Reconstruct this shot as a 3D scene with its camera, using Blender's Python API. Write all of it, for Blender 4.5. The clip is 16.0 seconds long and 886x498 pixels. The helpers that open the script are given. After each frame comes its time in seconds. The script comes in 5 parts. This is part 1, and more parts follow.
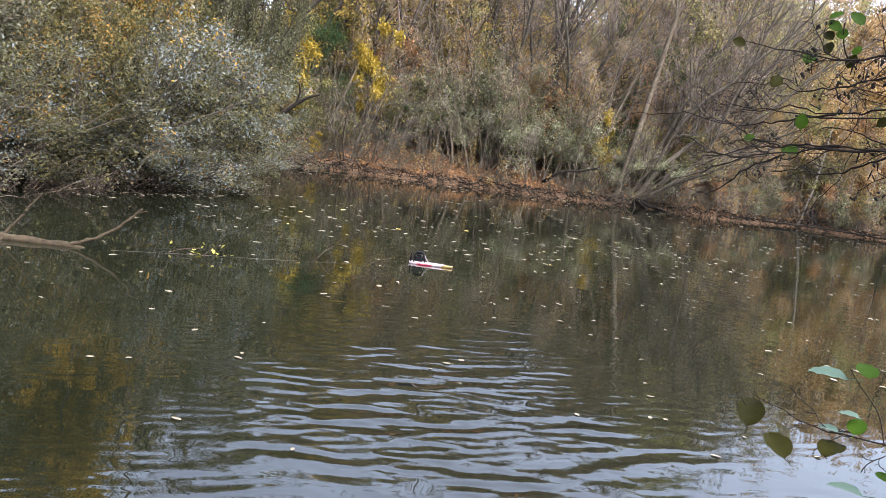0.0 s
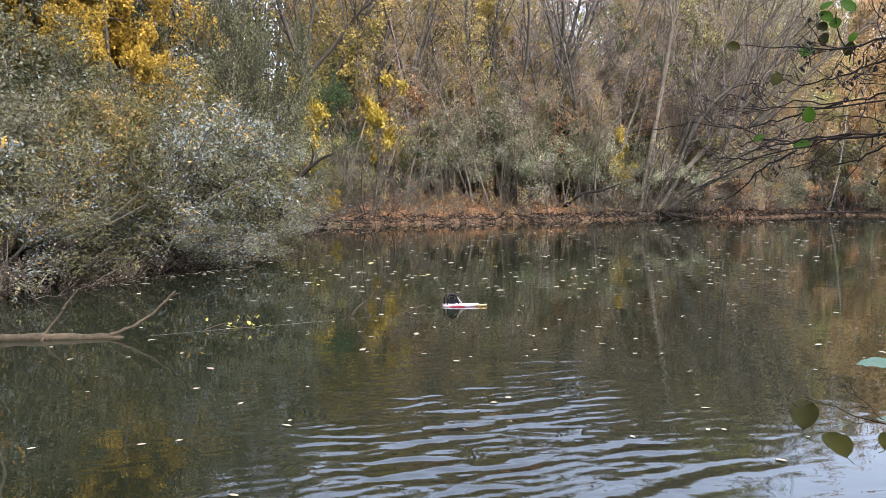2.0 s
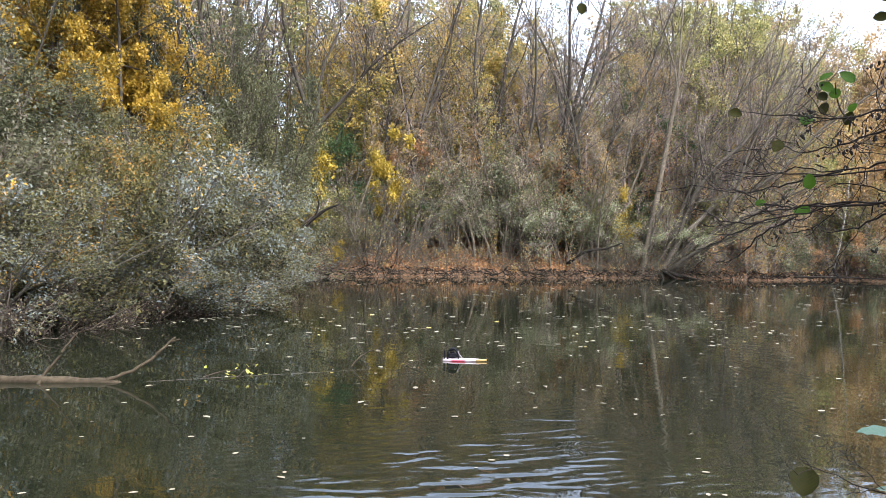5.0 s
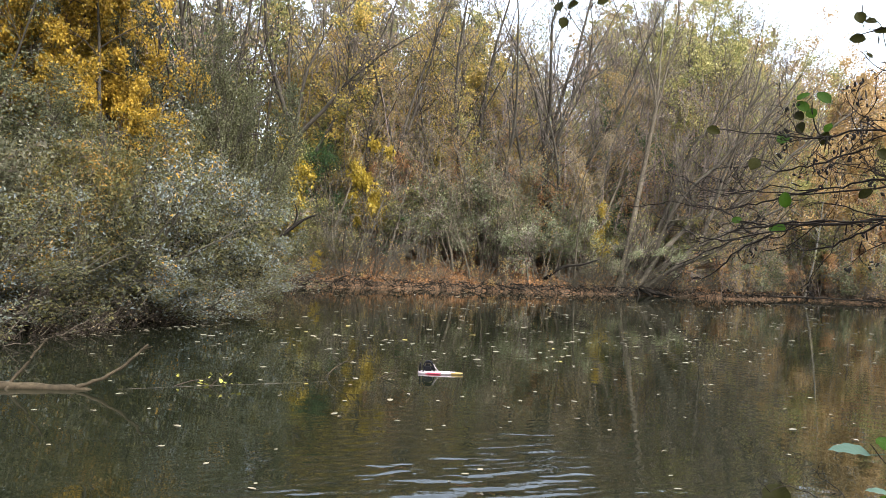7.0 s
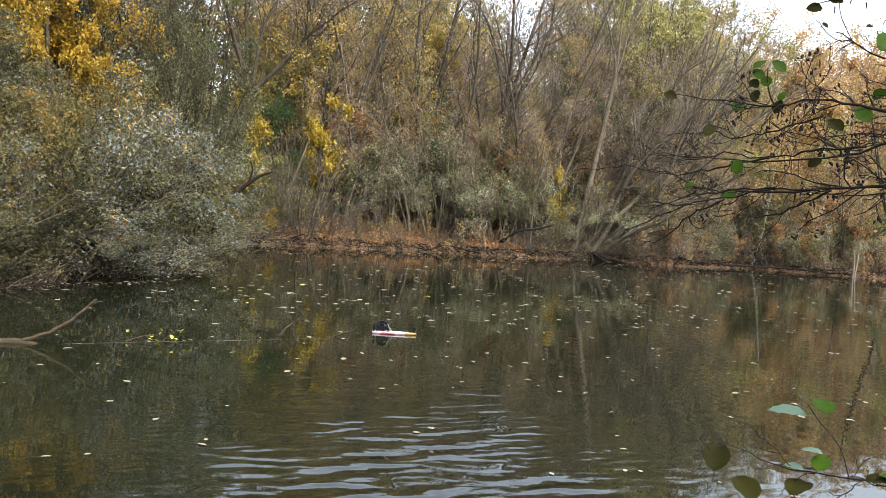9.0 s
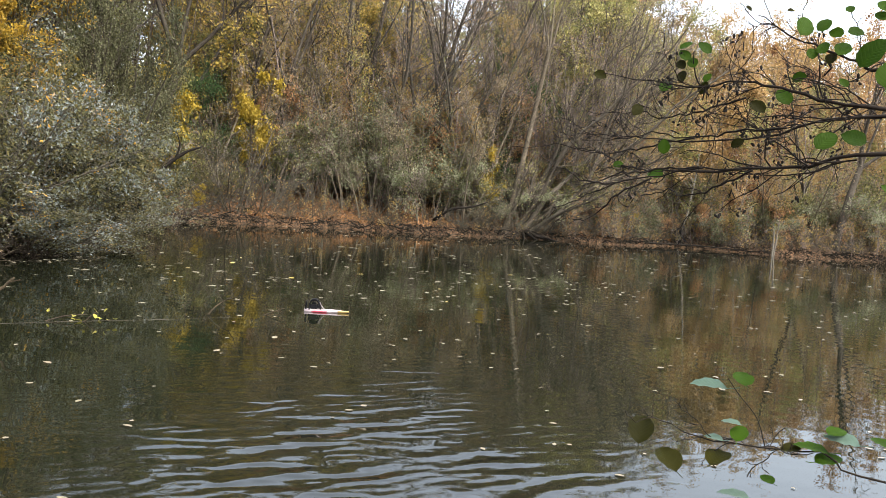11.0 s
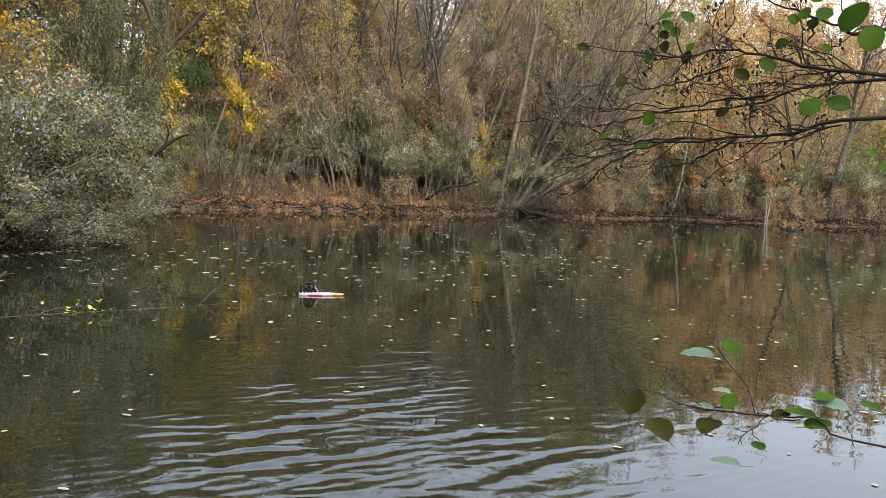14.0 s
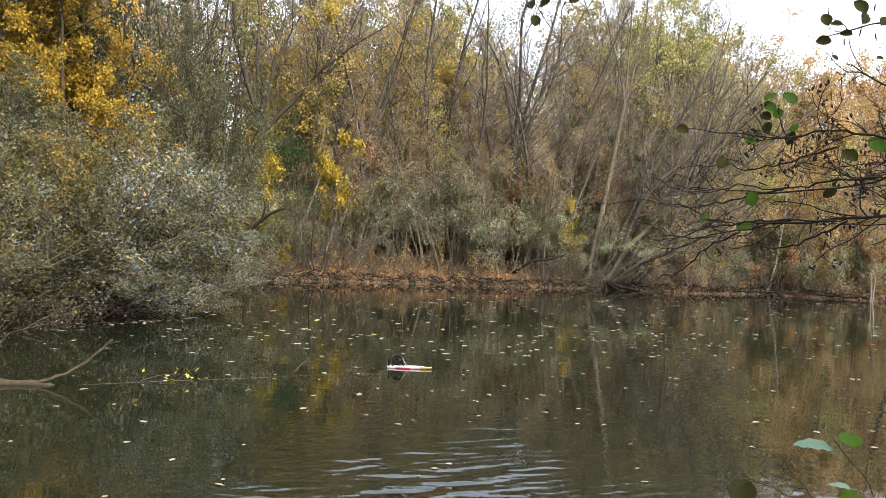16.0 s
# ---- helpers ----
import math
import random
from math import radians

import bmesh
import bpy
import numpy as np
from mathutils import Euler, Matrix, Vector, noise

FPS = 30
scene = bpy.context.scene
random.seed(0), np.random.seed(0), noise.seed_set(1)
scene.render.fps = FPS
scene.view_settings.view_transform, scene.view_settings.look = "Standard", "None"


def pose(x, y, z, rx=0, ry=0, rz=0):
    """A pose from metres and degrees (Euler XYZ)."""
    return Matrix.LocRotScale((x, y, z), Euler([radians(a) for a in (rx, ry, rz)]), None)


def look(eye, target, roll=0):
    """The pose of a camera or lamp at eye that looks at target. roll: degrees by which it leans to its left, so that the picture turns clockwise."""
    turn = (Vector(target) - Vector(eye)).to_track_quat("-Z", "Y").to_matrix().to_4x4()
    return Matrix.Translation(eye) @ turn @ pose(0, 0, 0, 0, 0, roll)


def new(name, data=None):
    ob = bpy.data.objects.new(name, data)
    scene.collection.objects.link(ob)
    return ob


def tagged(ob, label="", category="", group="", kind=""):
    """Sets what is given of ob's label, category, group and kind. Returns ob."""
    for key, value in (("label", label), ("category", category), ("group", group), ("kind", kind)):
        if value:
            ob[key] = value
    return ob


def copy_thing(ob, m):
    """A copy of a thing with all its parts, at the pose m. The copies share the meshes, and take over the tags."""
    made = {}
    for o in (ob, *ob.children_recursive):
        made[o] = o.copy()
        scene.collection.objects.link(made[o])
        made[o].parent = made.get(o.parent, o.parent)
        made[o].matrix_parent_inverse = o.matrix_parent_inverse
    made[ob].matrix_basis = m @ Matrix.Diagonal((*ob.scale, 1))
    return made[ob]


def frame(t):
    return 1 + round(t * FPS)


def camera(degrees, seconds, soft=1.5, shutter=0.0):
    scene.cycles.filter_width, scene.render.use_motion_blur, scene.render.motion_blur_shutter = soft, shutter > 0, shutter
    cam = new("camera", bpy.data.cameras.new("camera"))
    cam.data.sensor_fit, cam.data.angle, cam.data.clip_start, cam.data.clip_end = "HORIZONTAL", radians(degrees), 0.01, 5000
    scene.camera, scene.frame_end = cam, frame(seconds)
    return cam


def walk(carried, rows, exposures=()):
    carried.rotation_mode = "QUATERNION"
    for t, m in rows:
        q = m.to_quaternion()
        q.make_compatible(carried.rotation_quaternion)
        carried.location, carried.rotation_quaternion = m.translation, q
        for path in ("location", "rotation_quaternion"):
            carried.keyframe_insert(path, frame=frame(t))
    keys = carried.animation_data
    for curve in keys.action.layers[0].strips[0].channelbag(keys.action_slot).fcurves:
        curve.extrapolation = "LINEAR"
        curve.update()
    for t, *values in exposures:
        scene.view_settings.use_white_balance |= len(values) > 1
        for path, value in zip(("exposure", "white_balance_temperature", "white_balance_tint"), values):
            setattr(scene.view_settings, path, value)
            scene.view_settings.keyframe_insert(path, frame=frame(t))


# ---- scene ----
cam = camera(57.54, 16.0, 0.6)

EYE = 1.70  # eye height over the water
# seconds, sideways, forward, up, pitch, roll, yaw
PATH = [
    (0.0, -0.011, 0.008, -0.007, -7.54, 7.84, -1.78),
    (0.5, -0.010, 0.004, -0.003, -7.37, 7.56, -1.33),
    (1.0, -0.007, 0.001, 0.007, -5.92, 3.14, -0.20),
    (1.5, -0.003, -0.000, 0.009, -5.05, -0.01, 0.64),
    (2.0, -0.000, 0.003, 0.006, -4.82, -0.58, 0.51),
    (2.5, -0.000, -0.003, 0.007, -4.72, -0.28, 0.15),
    (3.0, 0.002, 0.001, 0.004, -4.72, -0.06, 0.04),
    (3.5, 0.000, 0.000, -0.000, -4.90, 0.30, -0.00),
    (4.0, 0.001, -0.002, 0.003, -4.88, 0.41, 0.04),
    (4.5, 0.001, -0.007, 0.006, -4.08, 1.29, 0.09),
    (5.0, -0.000, -0.010, 0.009, -1.02, 1.10, 0.71),
    (5.2, -0.004, -0.017, 0.012, -0.07, 1.10, 0.80),
    (7.3, 0.004, -0.000, 0.002, -0.07, 2.53, -1.20),
    (7.5, 0.005, -0.003, 0.001, -0.39, 2.64, -1.45),
    (8.0, 0.005, -0.002, -0.000, -1.10, 2.89, -2.06),
    (8.5, 0.007, 0.004, -0.002, -1.89, 3.31, -2.82),
    (9.0, 0.006, 0.005, -0.004, -2.62, 3.78, -4.04),
    (9.5, 0.010, 0.010, -0.006, -3.05, 4.07, -5.27),
    (10.0, 0.011, 0.012, -0.006, -3.44, 4.10, -6.86),
    (12.5, 0.016, 0.012, -0.005, -4.16, 4.28, -9.56),
    (13.0, 0.019, 0.012, -0.005, -4.41, 4.00, -9.53),
    (13.5, 0.021, 0.013, -0.005, -4.81, 3.32, -9.65),
    (14.0, 0.026, 0.012, -0.006, -5.30, 2.32, -9.36),
    (14.5, 0.016, 0.012, 0.006, -3.02, 1.37, -6.11),
    (15.0, 0.005, 0.012, 0.013, -0.61, 1.76, -3.61),
    (15.5, -0.001, 0.004, 0.012, -0.19, 2.24, -2.99),
    (16.0, -0.003, 0.001, 0.010, -0.40, 2.53, -3.02),
]
walk(cam, [(t, pose(x, y, EYE + z, 90 + p, 0, w) @ pose(0, 0, 0, 0, 0, r)) for t, x, y, z, p, r, w in PATH],
     [(0.0, 1.62, 6000, 14), (4.0, 1.72, 5780, 12), (7.5, 1.44, 6350, 6), (13.0, 1.34, 6600, 8), (16.0, 1.42, 6600, 6)])

# ---- daylight: an overcast autumn sky ----
SUN_EL, SUN_AZ = 52.0, 142.0
world = bpy.data.worlds.new("overcast_sky")
scene.world = world
world.use_nodes = True
wn, wl = world.node_tree.nodes, world.node_tree.links
sky = wn.new("ShaderNodeTexSky")
sky.sky_type, sky.sun_disc = "NISHITA", False
sky.sun_elevation, sky.sun_rotation = radians(SUN_EL), radians(SUN_AZ)
sky.air_density, sky.dust_density = 1.0, 5.0
veil = wn.new("ShaderNodeHueSaturation")   # cloud takes the blue out of the sky
veil.inputs["Saturation"].default_value = 0.52
wl.new(sky.outputs[0], veil.inputs["Color"])
height = wn.new("ShaderNodeSeparateXYZ")   # an overcast sky brightens evenly from the horizon to the zenith
wl.new(wn.new("ShaderNodeTexCoord").outputs["Generated"], height.inputs[0])
climb = wn.new("ShaderNodeMapRange")
climb.inputs["From Min"].default_value, climb.inputs["From Max"].default_value = 0.05, 1.0
climb.inputs["To Min"].default_value, climb.inputs["To Max"].default_value = 1.6, 2.9
wl.new(height.outputs["Z"], climb.inputs["Value"])
dome = wn.new("ShaderNodeVectorMath")
dome.operation = "SCALE"
wl.new(veil.outputs[0], dome.inputs[0])
wl.new(climb.outputs[0], dome.inputs["Scale"])
wl.new(dome.outputs[0], wn["Background"].inputs["Color"])
wn["Background"].inputs["Strength"].default_value = 0.15
sun_data = bpy.data.lights.new("sun", "SUN")
sun_data.energy, sun_data.angle, sun_data.color = 0.5, radians(60), (1.0, 0.95, 0.88)
sun = new("sun", sun_data)
a, e = radians(SUN_AZ), radians(SUN_EL)
sun.matrix_world = look((0, 0, 30), (-30 * math.sin(a) * math.cos(e), -30 * math.cos(a) * math.cos(e), 30 - 30 * math.sin(e)))


# ---- materials ----
class Mat:
    """A node material under construction."""

    def __init__(self, name, rough=0.7, spec=0.3):
        self.m = bpy.data.materials.new(name)
        self.m.use_nodes = True
        self.n, self.l = self.m.node_tree.nodes, self.m.node_tree.links
        self.b = self.n["Principled BSDF"]
        self.b.inputs["Roughness"].default_value = rough
        self.b.inputs["Specular IOR Level"].default_value = spec

    def node(self, kind, **inputs):
        nd = self.n.new(kind)
        for k, v in inputs.items():
            k = k.replace("_", " ")
            if hasattr(v, "is_output"):
                self.l.new(v, nd.inputs[k])
            else:
                nd.inputs[k].default_value = v
        return nd

    def math(self, op, x, y=0.0):
        nd = self.n.new("ShaderNodeMath")
        nd.operation = op
        for i, v in enumerate((x, y)):
            if hasattr(v, "is_output"):
                self.l.new(v, nd.inputs[i])
            else:
                nd.inputs[i].default_value = v
        return nd.outputs[0]

    def ramp(self, fac, stops):
        nd = self.n.new("ShaderNodeValToRGB")
        el = nd.color_ramp.elements
        while len(el) < len(stops):
            el.new(0.5)
        for i, (p, c) in enumerate(stops):
            el[i].position, el[i].color = p, (*c, 1)
        self.l.new(fac, nd.inputs[0])
        return nd.outputs[0]

    def mix(self, fac, c1, c2, blend="MIX"):
        nd = self.n.new("ShaderNodeMix")
        nd.data_type, nd.blend_type = "RGBA", blend
        for i, v in ((0, fac), (6, c1), (7, c2)):
            if hasattr(v, "is_output"):
                self.l.new(v, nd.inputs[i])
            else:
                nd.inputs[i].default_value = (*v, 1) if i else v
        return nd.outputs[2]

    def place(self):
        return self.n.new("ShaderNodeNewGeometry").outputs["Position"]

    def local(self):
        return self.n.new("ShaderNodeTexCoord").outputs["Object"]

    def noise(self, vec, scale, detail=4.0, rough=0.55):
        return self.node("ShaderNodeTexNoise", Vector=vec, Scale=scale, Detail=detail, Roughness=rough).outputs["Fac"]

    def colour(self, out):
        self.l.new(out, self.b.inputs["Base Color"])
        return self

    def bump(self, height, distance, strength=1.0):
        nd = self.node("ShaderNodeBump", Height=height, Distance=distance, Strength=strength)
        self.l.new(nd.outputs[0], self.b.inputs["Normal"])
        return self


def leaf_material(name, stops, rough=0.5, through_light=0.4, patch=0.45, spread=2.6):
    """Each leaf takes its own tone from the ramp; neighbours lean to the same part of it."""
    k = Mat(name, rough, 0.22)
    rnd = k.n.new("ShaderNodeNewGeometry").outputs["Random Per Island"]
    drift = k.math("ADD", k.math("MULTIPLY", k.math("SUBTRACT", k.noise(k.place(), 0.8, 3.0), 0.5), spread), 0.5)
    f = k.math("ADD", k.math("MULTIPLY", rnd, 1.0 - patch), k.math("MULTIPLY", drift, patch))
    col = k.ramp(f, stops)
    k.colour(col)
    tr = k.node("ShaderNodeBsdfTranslucent", Color=col)
    mx = k.node("ShaderNodeMixShader", Fac=through_light)
    k.l.new(k.b.outputs[0], mx.inputs[1])
    k.l.new(tr.outputs[0], mx.inputs[2])
    k.l.new(mx.outputs[0], k.n["Material Output"].inputs[0])
    return k.m


def alder_material(name, stops):
    """A broad leaf seen close by: tone varies from leaf to leaf, pale veins branch from the midrib, blotches of wear."""
    k = Mat(name, 0.6, 0.06)
    o = k.local()
    rnd = k.n.new("ShaderNodeObjectInfo").outputs["Random"]
    sep = k.node("ShaderNodeSeparateXYZ", Vector=o)
    ax = k.math("ABSOLUTE", sep.outputs[0])
    rib = k.math("SINE", k.math("MULTIPLY", k.math("SUBTRACT", sep.outputs[1], k.math("MULTIPLY", ax, 0.8)), 52.0))
    vein = k.math("POWER", k.math("MAXIMUM", rib, 0.0), 6.0)
    mid_rib = k.math("LESS_THAN", ax, 0.012)
    vein = k.math("MAXIMUM", vein, mid_rib)
    spots = k.noise(o, 5.0, 4.0, 0.6)
    col = k.ramp(k.math("ADD", k.math("MULTIPLY", rnd, 0.5), k.math("MULTIPLY", spots, 0.5)), stops)
    col = k.mix(k.math("MULTIPLY", vein, 0.03), col, tuple(min(1.0, c * 2.2) for c in stops[-1][1]))
    k.colour(col)
    k.bump(k.math("SUBTRACT", k.math("MULTIPLY", spots, 0.4), vein), 0.01, 0.25)
    tr = k.node("ShaderNodeBsdfTranslucent", Color=col)
    mx = k.node("ShaderNodeMixShader", Fac=0.4)
    k.l.new(k.b.outputs[0], mx.inputs[1])
    k.l.new(tr.outputs[0], mx.inputs[2])
    k.l.new(mx.outputs[0], k.n["Material Output"].inputs[0])
    return k.m


def bark_material(name, dark, pale, scale=14.0, bump=0.01):
    k = Mat(name, 0.9, 0.08)
    g = k.local()
    n1, n2 = k.noise(g, scale, 6.0, 0.65), k.noise(g, scale * 0.18, 3.0)
    f = k.math("ADD", k.math("MULTIPLY", n1, 0.7), k.math("MULTIPLY", n2, 0.45))
    k.colour(k.ramp(f, [(0.35, dark), (0.55, tuple((p + q) / 2 for p, q in zip(dark, pale))), (0.75, pale)]))
    k.bump(n1, bump, 0.6)
    return k.m


def birch_material():
    k = Mat("birch_bark", 0.7, 0.25)
    g = k.local()
    mp = k.node("ShaderNodeMapping", Vector=g, Scale=(3.0, 3.0, 22.0))
    n1, n2 = k.noise(mp.outputs[0], 1.6, 4.0, 0.7), k.noise(g, 2.0, 3.0)
    f = k.math("ADD", k.math("MULTIPLY", n1, 0.75), k.math("MULTIPLY", n2, 0.3))
    k.colour(k.ramp(f, [(0.42, (0.035, 0.03, 0.028)), (0.52, (0.16, 0.145, 0.12)), (0.66, (0.30, 0.28, 0.24))]))
    return k.m


def water_material():
    """Still brown pond water; a train of ripples runs in from the near bank."""
    k = Mat("pond_water", 0.015, 0.5)
    k.b.inputs["IOR"].default_value = 1.6
    g = k.place()
    mud = k.noise(g, 0.35, 3.0)
    k.colour(k.ramp(mud, [(0.3, (0.0036, 0.0046, 0.0024)), (0.7, (0.0056, 0.0066, 0.0035))]))
    sep = k.node("ShaderNodeSeparateXYZ", Vector=g)
    x, y = sep.outputs[0], sep.outputs[1]

    def hump(v, c, s):
        d = k.math("DIVIDE", k.math("SUBTRACT", v, c), s)
        return k.math("POWER", 2.718, k.math("MULTIPLY", k.math("MULTIPLY", d, d), -1.0))

    def train_of(ky, kx, wander, seed, reach_x, reach_y):
        shift = k.node("ShaderNodeMapping", Vector=g, Location=(seed, seed * 2.3, 0.0), Scale=(0.9, 1.0, 1.0)).outputs[0]
        run = k.math("ADD", k.math("MULTIPLY", y, ky), k.math("MULTIPLY", x, kx))
        crest = k.math("SINE", k.math("ADD", run, k.math("MULTIPLY", k.noise(shift, 1.3, 3.0), wander)))
        gate = k.math("MAXIMUM", k.math("MULTIPLY", k.math("SUBTRACT", k.noise(k.node("ShaderNodeMapping", Vector=shift, Scale=(1.0, 1.5, 1.0)).outputs[0], 1.5, 2.5), 0.47), 9.0), 0.0)
        return k.math("MULTIPLY", k.math("MULTIPLY", crest, gate), k.math("MULTIPLY", hump(x, 0.4, reach_x), hump(y, 5.0, reach_y)))

    train = k.math("ADD", train_of(RIPPLE_Y, RIPPLE_X, 11.0, 3.1, 1.05, 1.7), k.math("MULTIPLY", train_of(29.0, -3.0, 12.0, 11.7, 1.25, 2.3), 0.5))
    train = k.math("ADD", train, k.math("MULTIPLY", train_of(47.0, -20.0, 10.0, 23.9, 1.9, 2.6), 0.12))
    far = k.math("SINE", k.math("ADD", k.math("MULTIPLY", k.math("ADD", k.math("MULTIPLY", y, 0.8), k.math("MULTIPLY", x, 0.5)), 24.0), k.math("MULTIPLY", k.noise(g, 0.6, 2.0), 10.0)))
    lap = k.noise(k.node("ShaderNodeMapping", Vector=g, Scale=(0.6, 1.6, 1.0)).outputs[0], 5.0, 2.0)
    swell = k.noise(g, 1.3, 1.0)
    h = k.math("ADD", k.math("MULTIPLY", train, 0.0078), k.math("MULTIPLY", lap, 0.00032))
    h = k.math("ADD", h, k.math("MULTIPLY", far, 0.00016))
    h = k.math("ADD", h, k.math("MULTIPLY", swell, 0.0034))
    k.bump(h, 1.0)
    return k.m


def litter_material():
    k = Mat("leaf_litter_ground", 0.85, 0.2)
    g = k.place()
    cells = k.node("ShaderNodeTexVoronoi", Vector=g, Scale=14.0)
    tone = k.node("ShaderNodeSeparateXYZ", Vector=cells.outputs["Color"]).outputs[0]
    big = k.noise(g, 0.7, 4.0)
    f = k.math("ADD", k.math("MULTIPLY", tone, 0.6), k.math("MULTIPLY", big, 0.5))
    k.colour(k.ramp(f, [(0.2, (0.014, 0.010, 0.007)), (0.45, (0.038, 0.025, 0.014)), (0.7, (0.085, 0.047, 0.023)), (0.95, (0.14, 0.085, 0.045))]))
    k.bump(k.math("ADD", cells.outputs["Distance"], big), 0.05, 0.7)
    return k.m


def plain_material(name, c1, c2, scale=8.0, rough=0.5, spec=0.4):
    k = Mat(name, rough, spec)
    k.colour(k.ramp(k.noise(k.local(), scale, 4.0), [(0.3, c1), (0.7, c2)]))
    return k.m


RIPPLE_Y, RIPPLE_X = 20.5, -9.0
WATER = water_material()
LITTER = litter_material()
BARK_DARK = bark_material("dark_alder_bark", (0.012, 0.0101, 0.00788), (0.0638, 0.054, 0.042))
BARK_GREY = bark_material("grey_willow_bark", (0.0225, 0.0195, 0.015), (0.0938, 0.0825, 0.0638))
TWIG_GREY = bark_material("grey_brown_twig_bark", (0.046, 0.037, 0.028), (0.155, 0.126, 0.096))
TWIG_DARK = bark_material("dark_brown_twig_bark", (0.0144, 0.0104, 0.008), (0.052, 0.04, 0.0304))
# near black for dead wood, and for the roots that paint the bank lip's shade
BARK_NEAR_BLACK = bark_material("near_black_root_bark", (0.0035, 0.003, 0.0024), (0.019, 0.0155, 0.012))
BARK_SALLOW = bark_material("brown_willow_bark", (0.022, 0.0185, 0.0135), (0.094, 0.080, 0.060))
BIRCH = birch_material()
BARK_WILLOW = bark_material("pale_willow_bark", (0.031, 0.0255, 0.018), (0.112, 0.093, 0.067))
BARK_PALE = bark_material("pale_weathered_wood", (0.055, 0.047, 0.037), (0.16, 0.142, 0.115))
DEADWOOD = bark_material("wet_peeled_deadwood", (0.005, 0.0038, 0.0025), (0.050, 0.038, 0.0235), 22.0, 0.006)
YELLOW = leaf_material("golden_yellow_leaf", [(0.12, (0.062, 0.054, 0.012)), (0.45, (0.245, 0.155, 0.018)), (0.9, (0.43, 0.28, 0.034))])
YELLOW_GREEN = leaf_material("yellow_green_leaf", [(0.15, (0.084, 0.0966, 0.0336)), (0.5, (0.244, 0.232, 0.0756)), (0.9, (0.437, 0.378, 0.151))])
OLIVE = leaf_material("olive_green_leaf", [(0.1, (0.0262, 0.0315, 0.0105)), (0.5, (0.108, 0.108, 0.0359)), (0.95, (0.299, 0.262, 0.0898))])
SILVER = leaf_material("silvery_sallow_leaf", [(0.18, (0.010, 0.011, 0.004)), (0.32, (0.048, 0.046, 0.014)), (0.46, (0.095, 0.08, 0.024)), (0.58, (0.078, 0.08, 0.048)), (0.74, (0.104, 0.118, 0.110)), (0.9, (0.165, 0.185, 0.184)), (0.96, (0.29, 0.165, 0.02))], 0.65, 0.25, 0.5, 3.6)
OCHRE = leaf_material("ochre_birch_leaf", [(0.1, (0.147, 0.0921, 0.0368)), (0.5, (0.325, 0.21, 0.081)), (0.9, (0.457, 0.317, 0.147))])
RUST = leaf_material("rusty_brown_leaf", [(0.1, (0.1, 0.0524, 0.0262)), (0.5, (0.246, 0.131, 0.0578)), (0.9, (0.4, 0.239, 0.116))])
TAN = leaf_material("faded_tan_leaf", [(0.1, (0.0428, 0.0329, 0.0179)), (0.5, (0.171, 0.132, 0.0713)), (0.95, (0.329, 0.264, 0.163))])
GREEN = leaf_material("dark_green_leaf", [(0.1, (0.015, 0.0338, 0.009)), (0.5, (0.0338, 0.0675, 0.0188)), (0.9, (0.075, 0.12, 0.0375))])
DARK_SALLOW = leaf_material("dull_sallow_leaf", [(0.1, (0.018, 0.02, 0.008)), (0.5, (0.055, 0.056, 0.022)), (0.95, (0.15, 0.145, 0.082))])
SALLOW_DARK = leaf_material("grey_green_sallow_leaf", [(0.12, (0.024, 0.028, 0.012)), (0.5, (0.110, 0.117, 0.053)), (0.9, (0.30, 0.305, 0.20))])
ALDER_LEAF = alder_material("fresh_green_alder_leaf", [(0.1, (0.010, 0.026, 0.0015)), (0.9, (0.028, 0.058, 0.003))])
ALDER_OLD = alder_material("browned_alder_leaf", [(0.1, (0.008, 0.008, 0.0008)), (0.9, (0.022, 0.021, 0.002))])
FLOAT_LEAF = leaf_material("wet_floating_leaf", [(0.1, (0.05, 0.036, 0.02)), (0.4, (0.115, 0.092, 0.055)), (0.9, (0.225, 0.20, 0.145))], 0.35, 0.05, 0.1)

POPLAR_LEAF = leaf_material("grey_green_poplar_leaf", [(0.12, (0.026, 0.027, 0.012)), (0.4, (0.066, 0.063, 0.031)), (0.7, (0.105, 0.098, 0.062)), (0.9, (0.165, 0.15, 0.115)), (0.97, (0.32, 0.20, 0.03))])
AMBER = leaf_material("amber_autumn_leaf", [(0.1, (0.06, 0.062, 0.02)), (0.35, (0.17, 0.15, 0.042)), (0.6, (0.40, 0.29, 0.065)), (0.8, (0.48, 0.34, 0.08)), (0.95, (0.50, 0.28, 0.10))])
BRUSH_LEAF = leaf_material("mixed_faded_brushwood_leaf", [(0.14, (0.022, 0.019, 0.009)), (0.28, (0.135, 0.122, 0.052)), (0.42, (0.245, 0.19, 0.075)), (0.56, (0.345, 0.235, 0.075)), (0.70, (0.29, 0.17, 0.067)), (0.80, (0.245, 0.235, 0.15)), (0.95, (0.38, 0.34, 0.24))], 0.5, 0.5, 0.55, 3.2)
LEMON = leaf_material("lemon_yellow_maple_leaf", [(0.1, (0.101, 0.081, 0.0135)), (0.5, (0.257, 0.185, 0.0203)), (0.9, (0.378, 0.276, 0.0405))])
HAZEL_LEAF = leaf_material("yellowing_hazel_leaf", [(0.1, (0.030, 0.030, 0.010)), (0.4, (0.072, 0.068, 0.024)), (0.62, (0.115, 0.094, 0.028)), (0.82, (0.22, 0.12, 0.022)), (0.95, (0.32, 0.18, 0.028))])
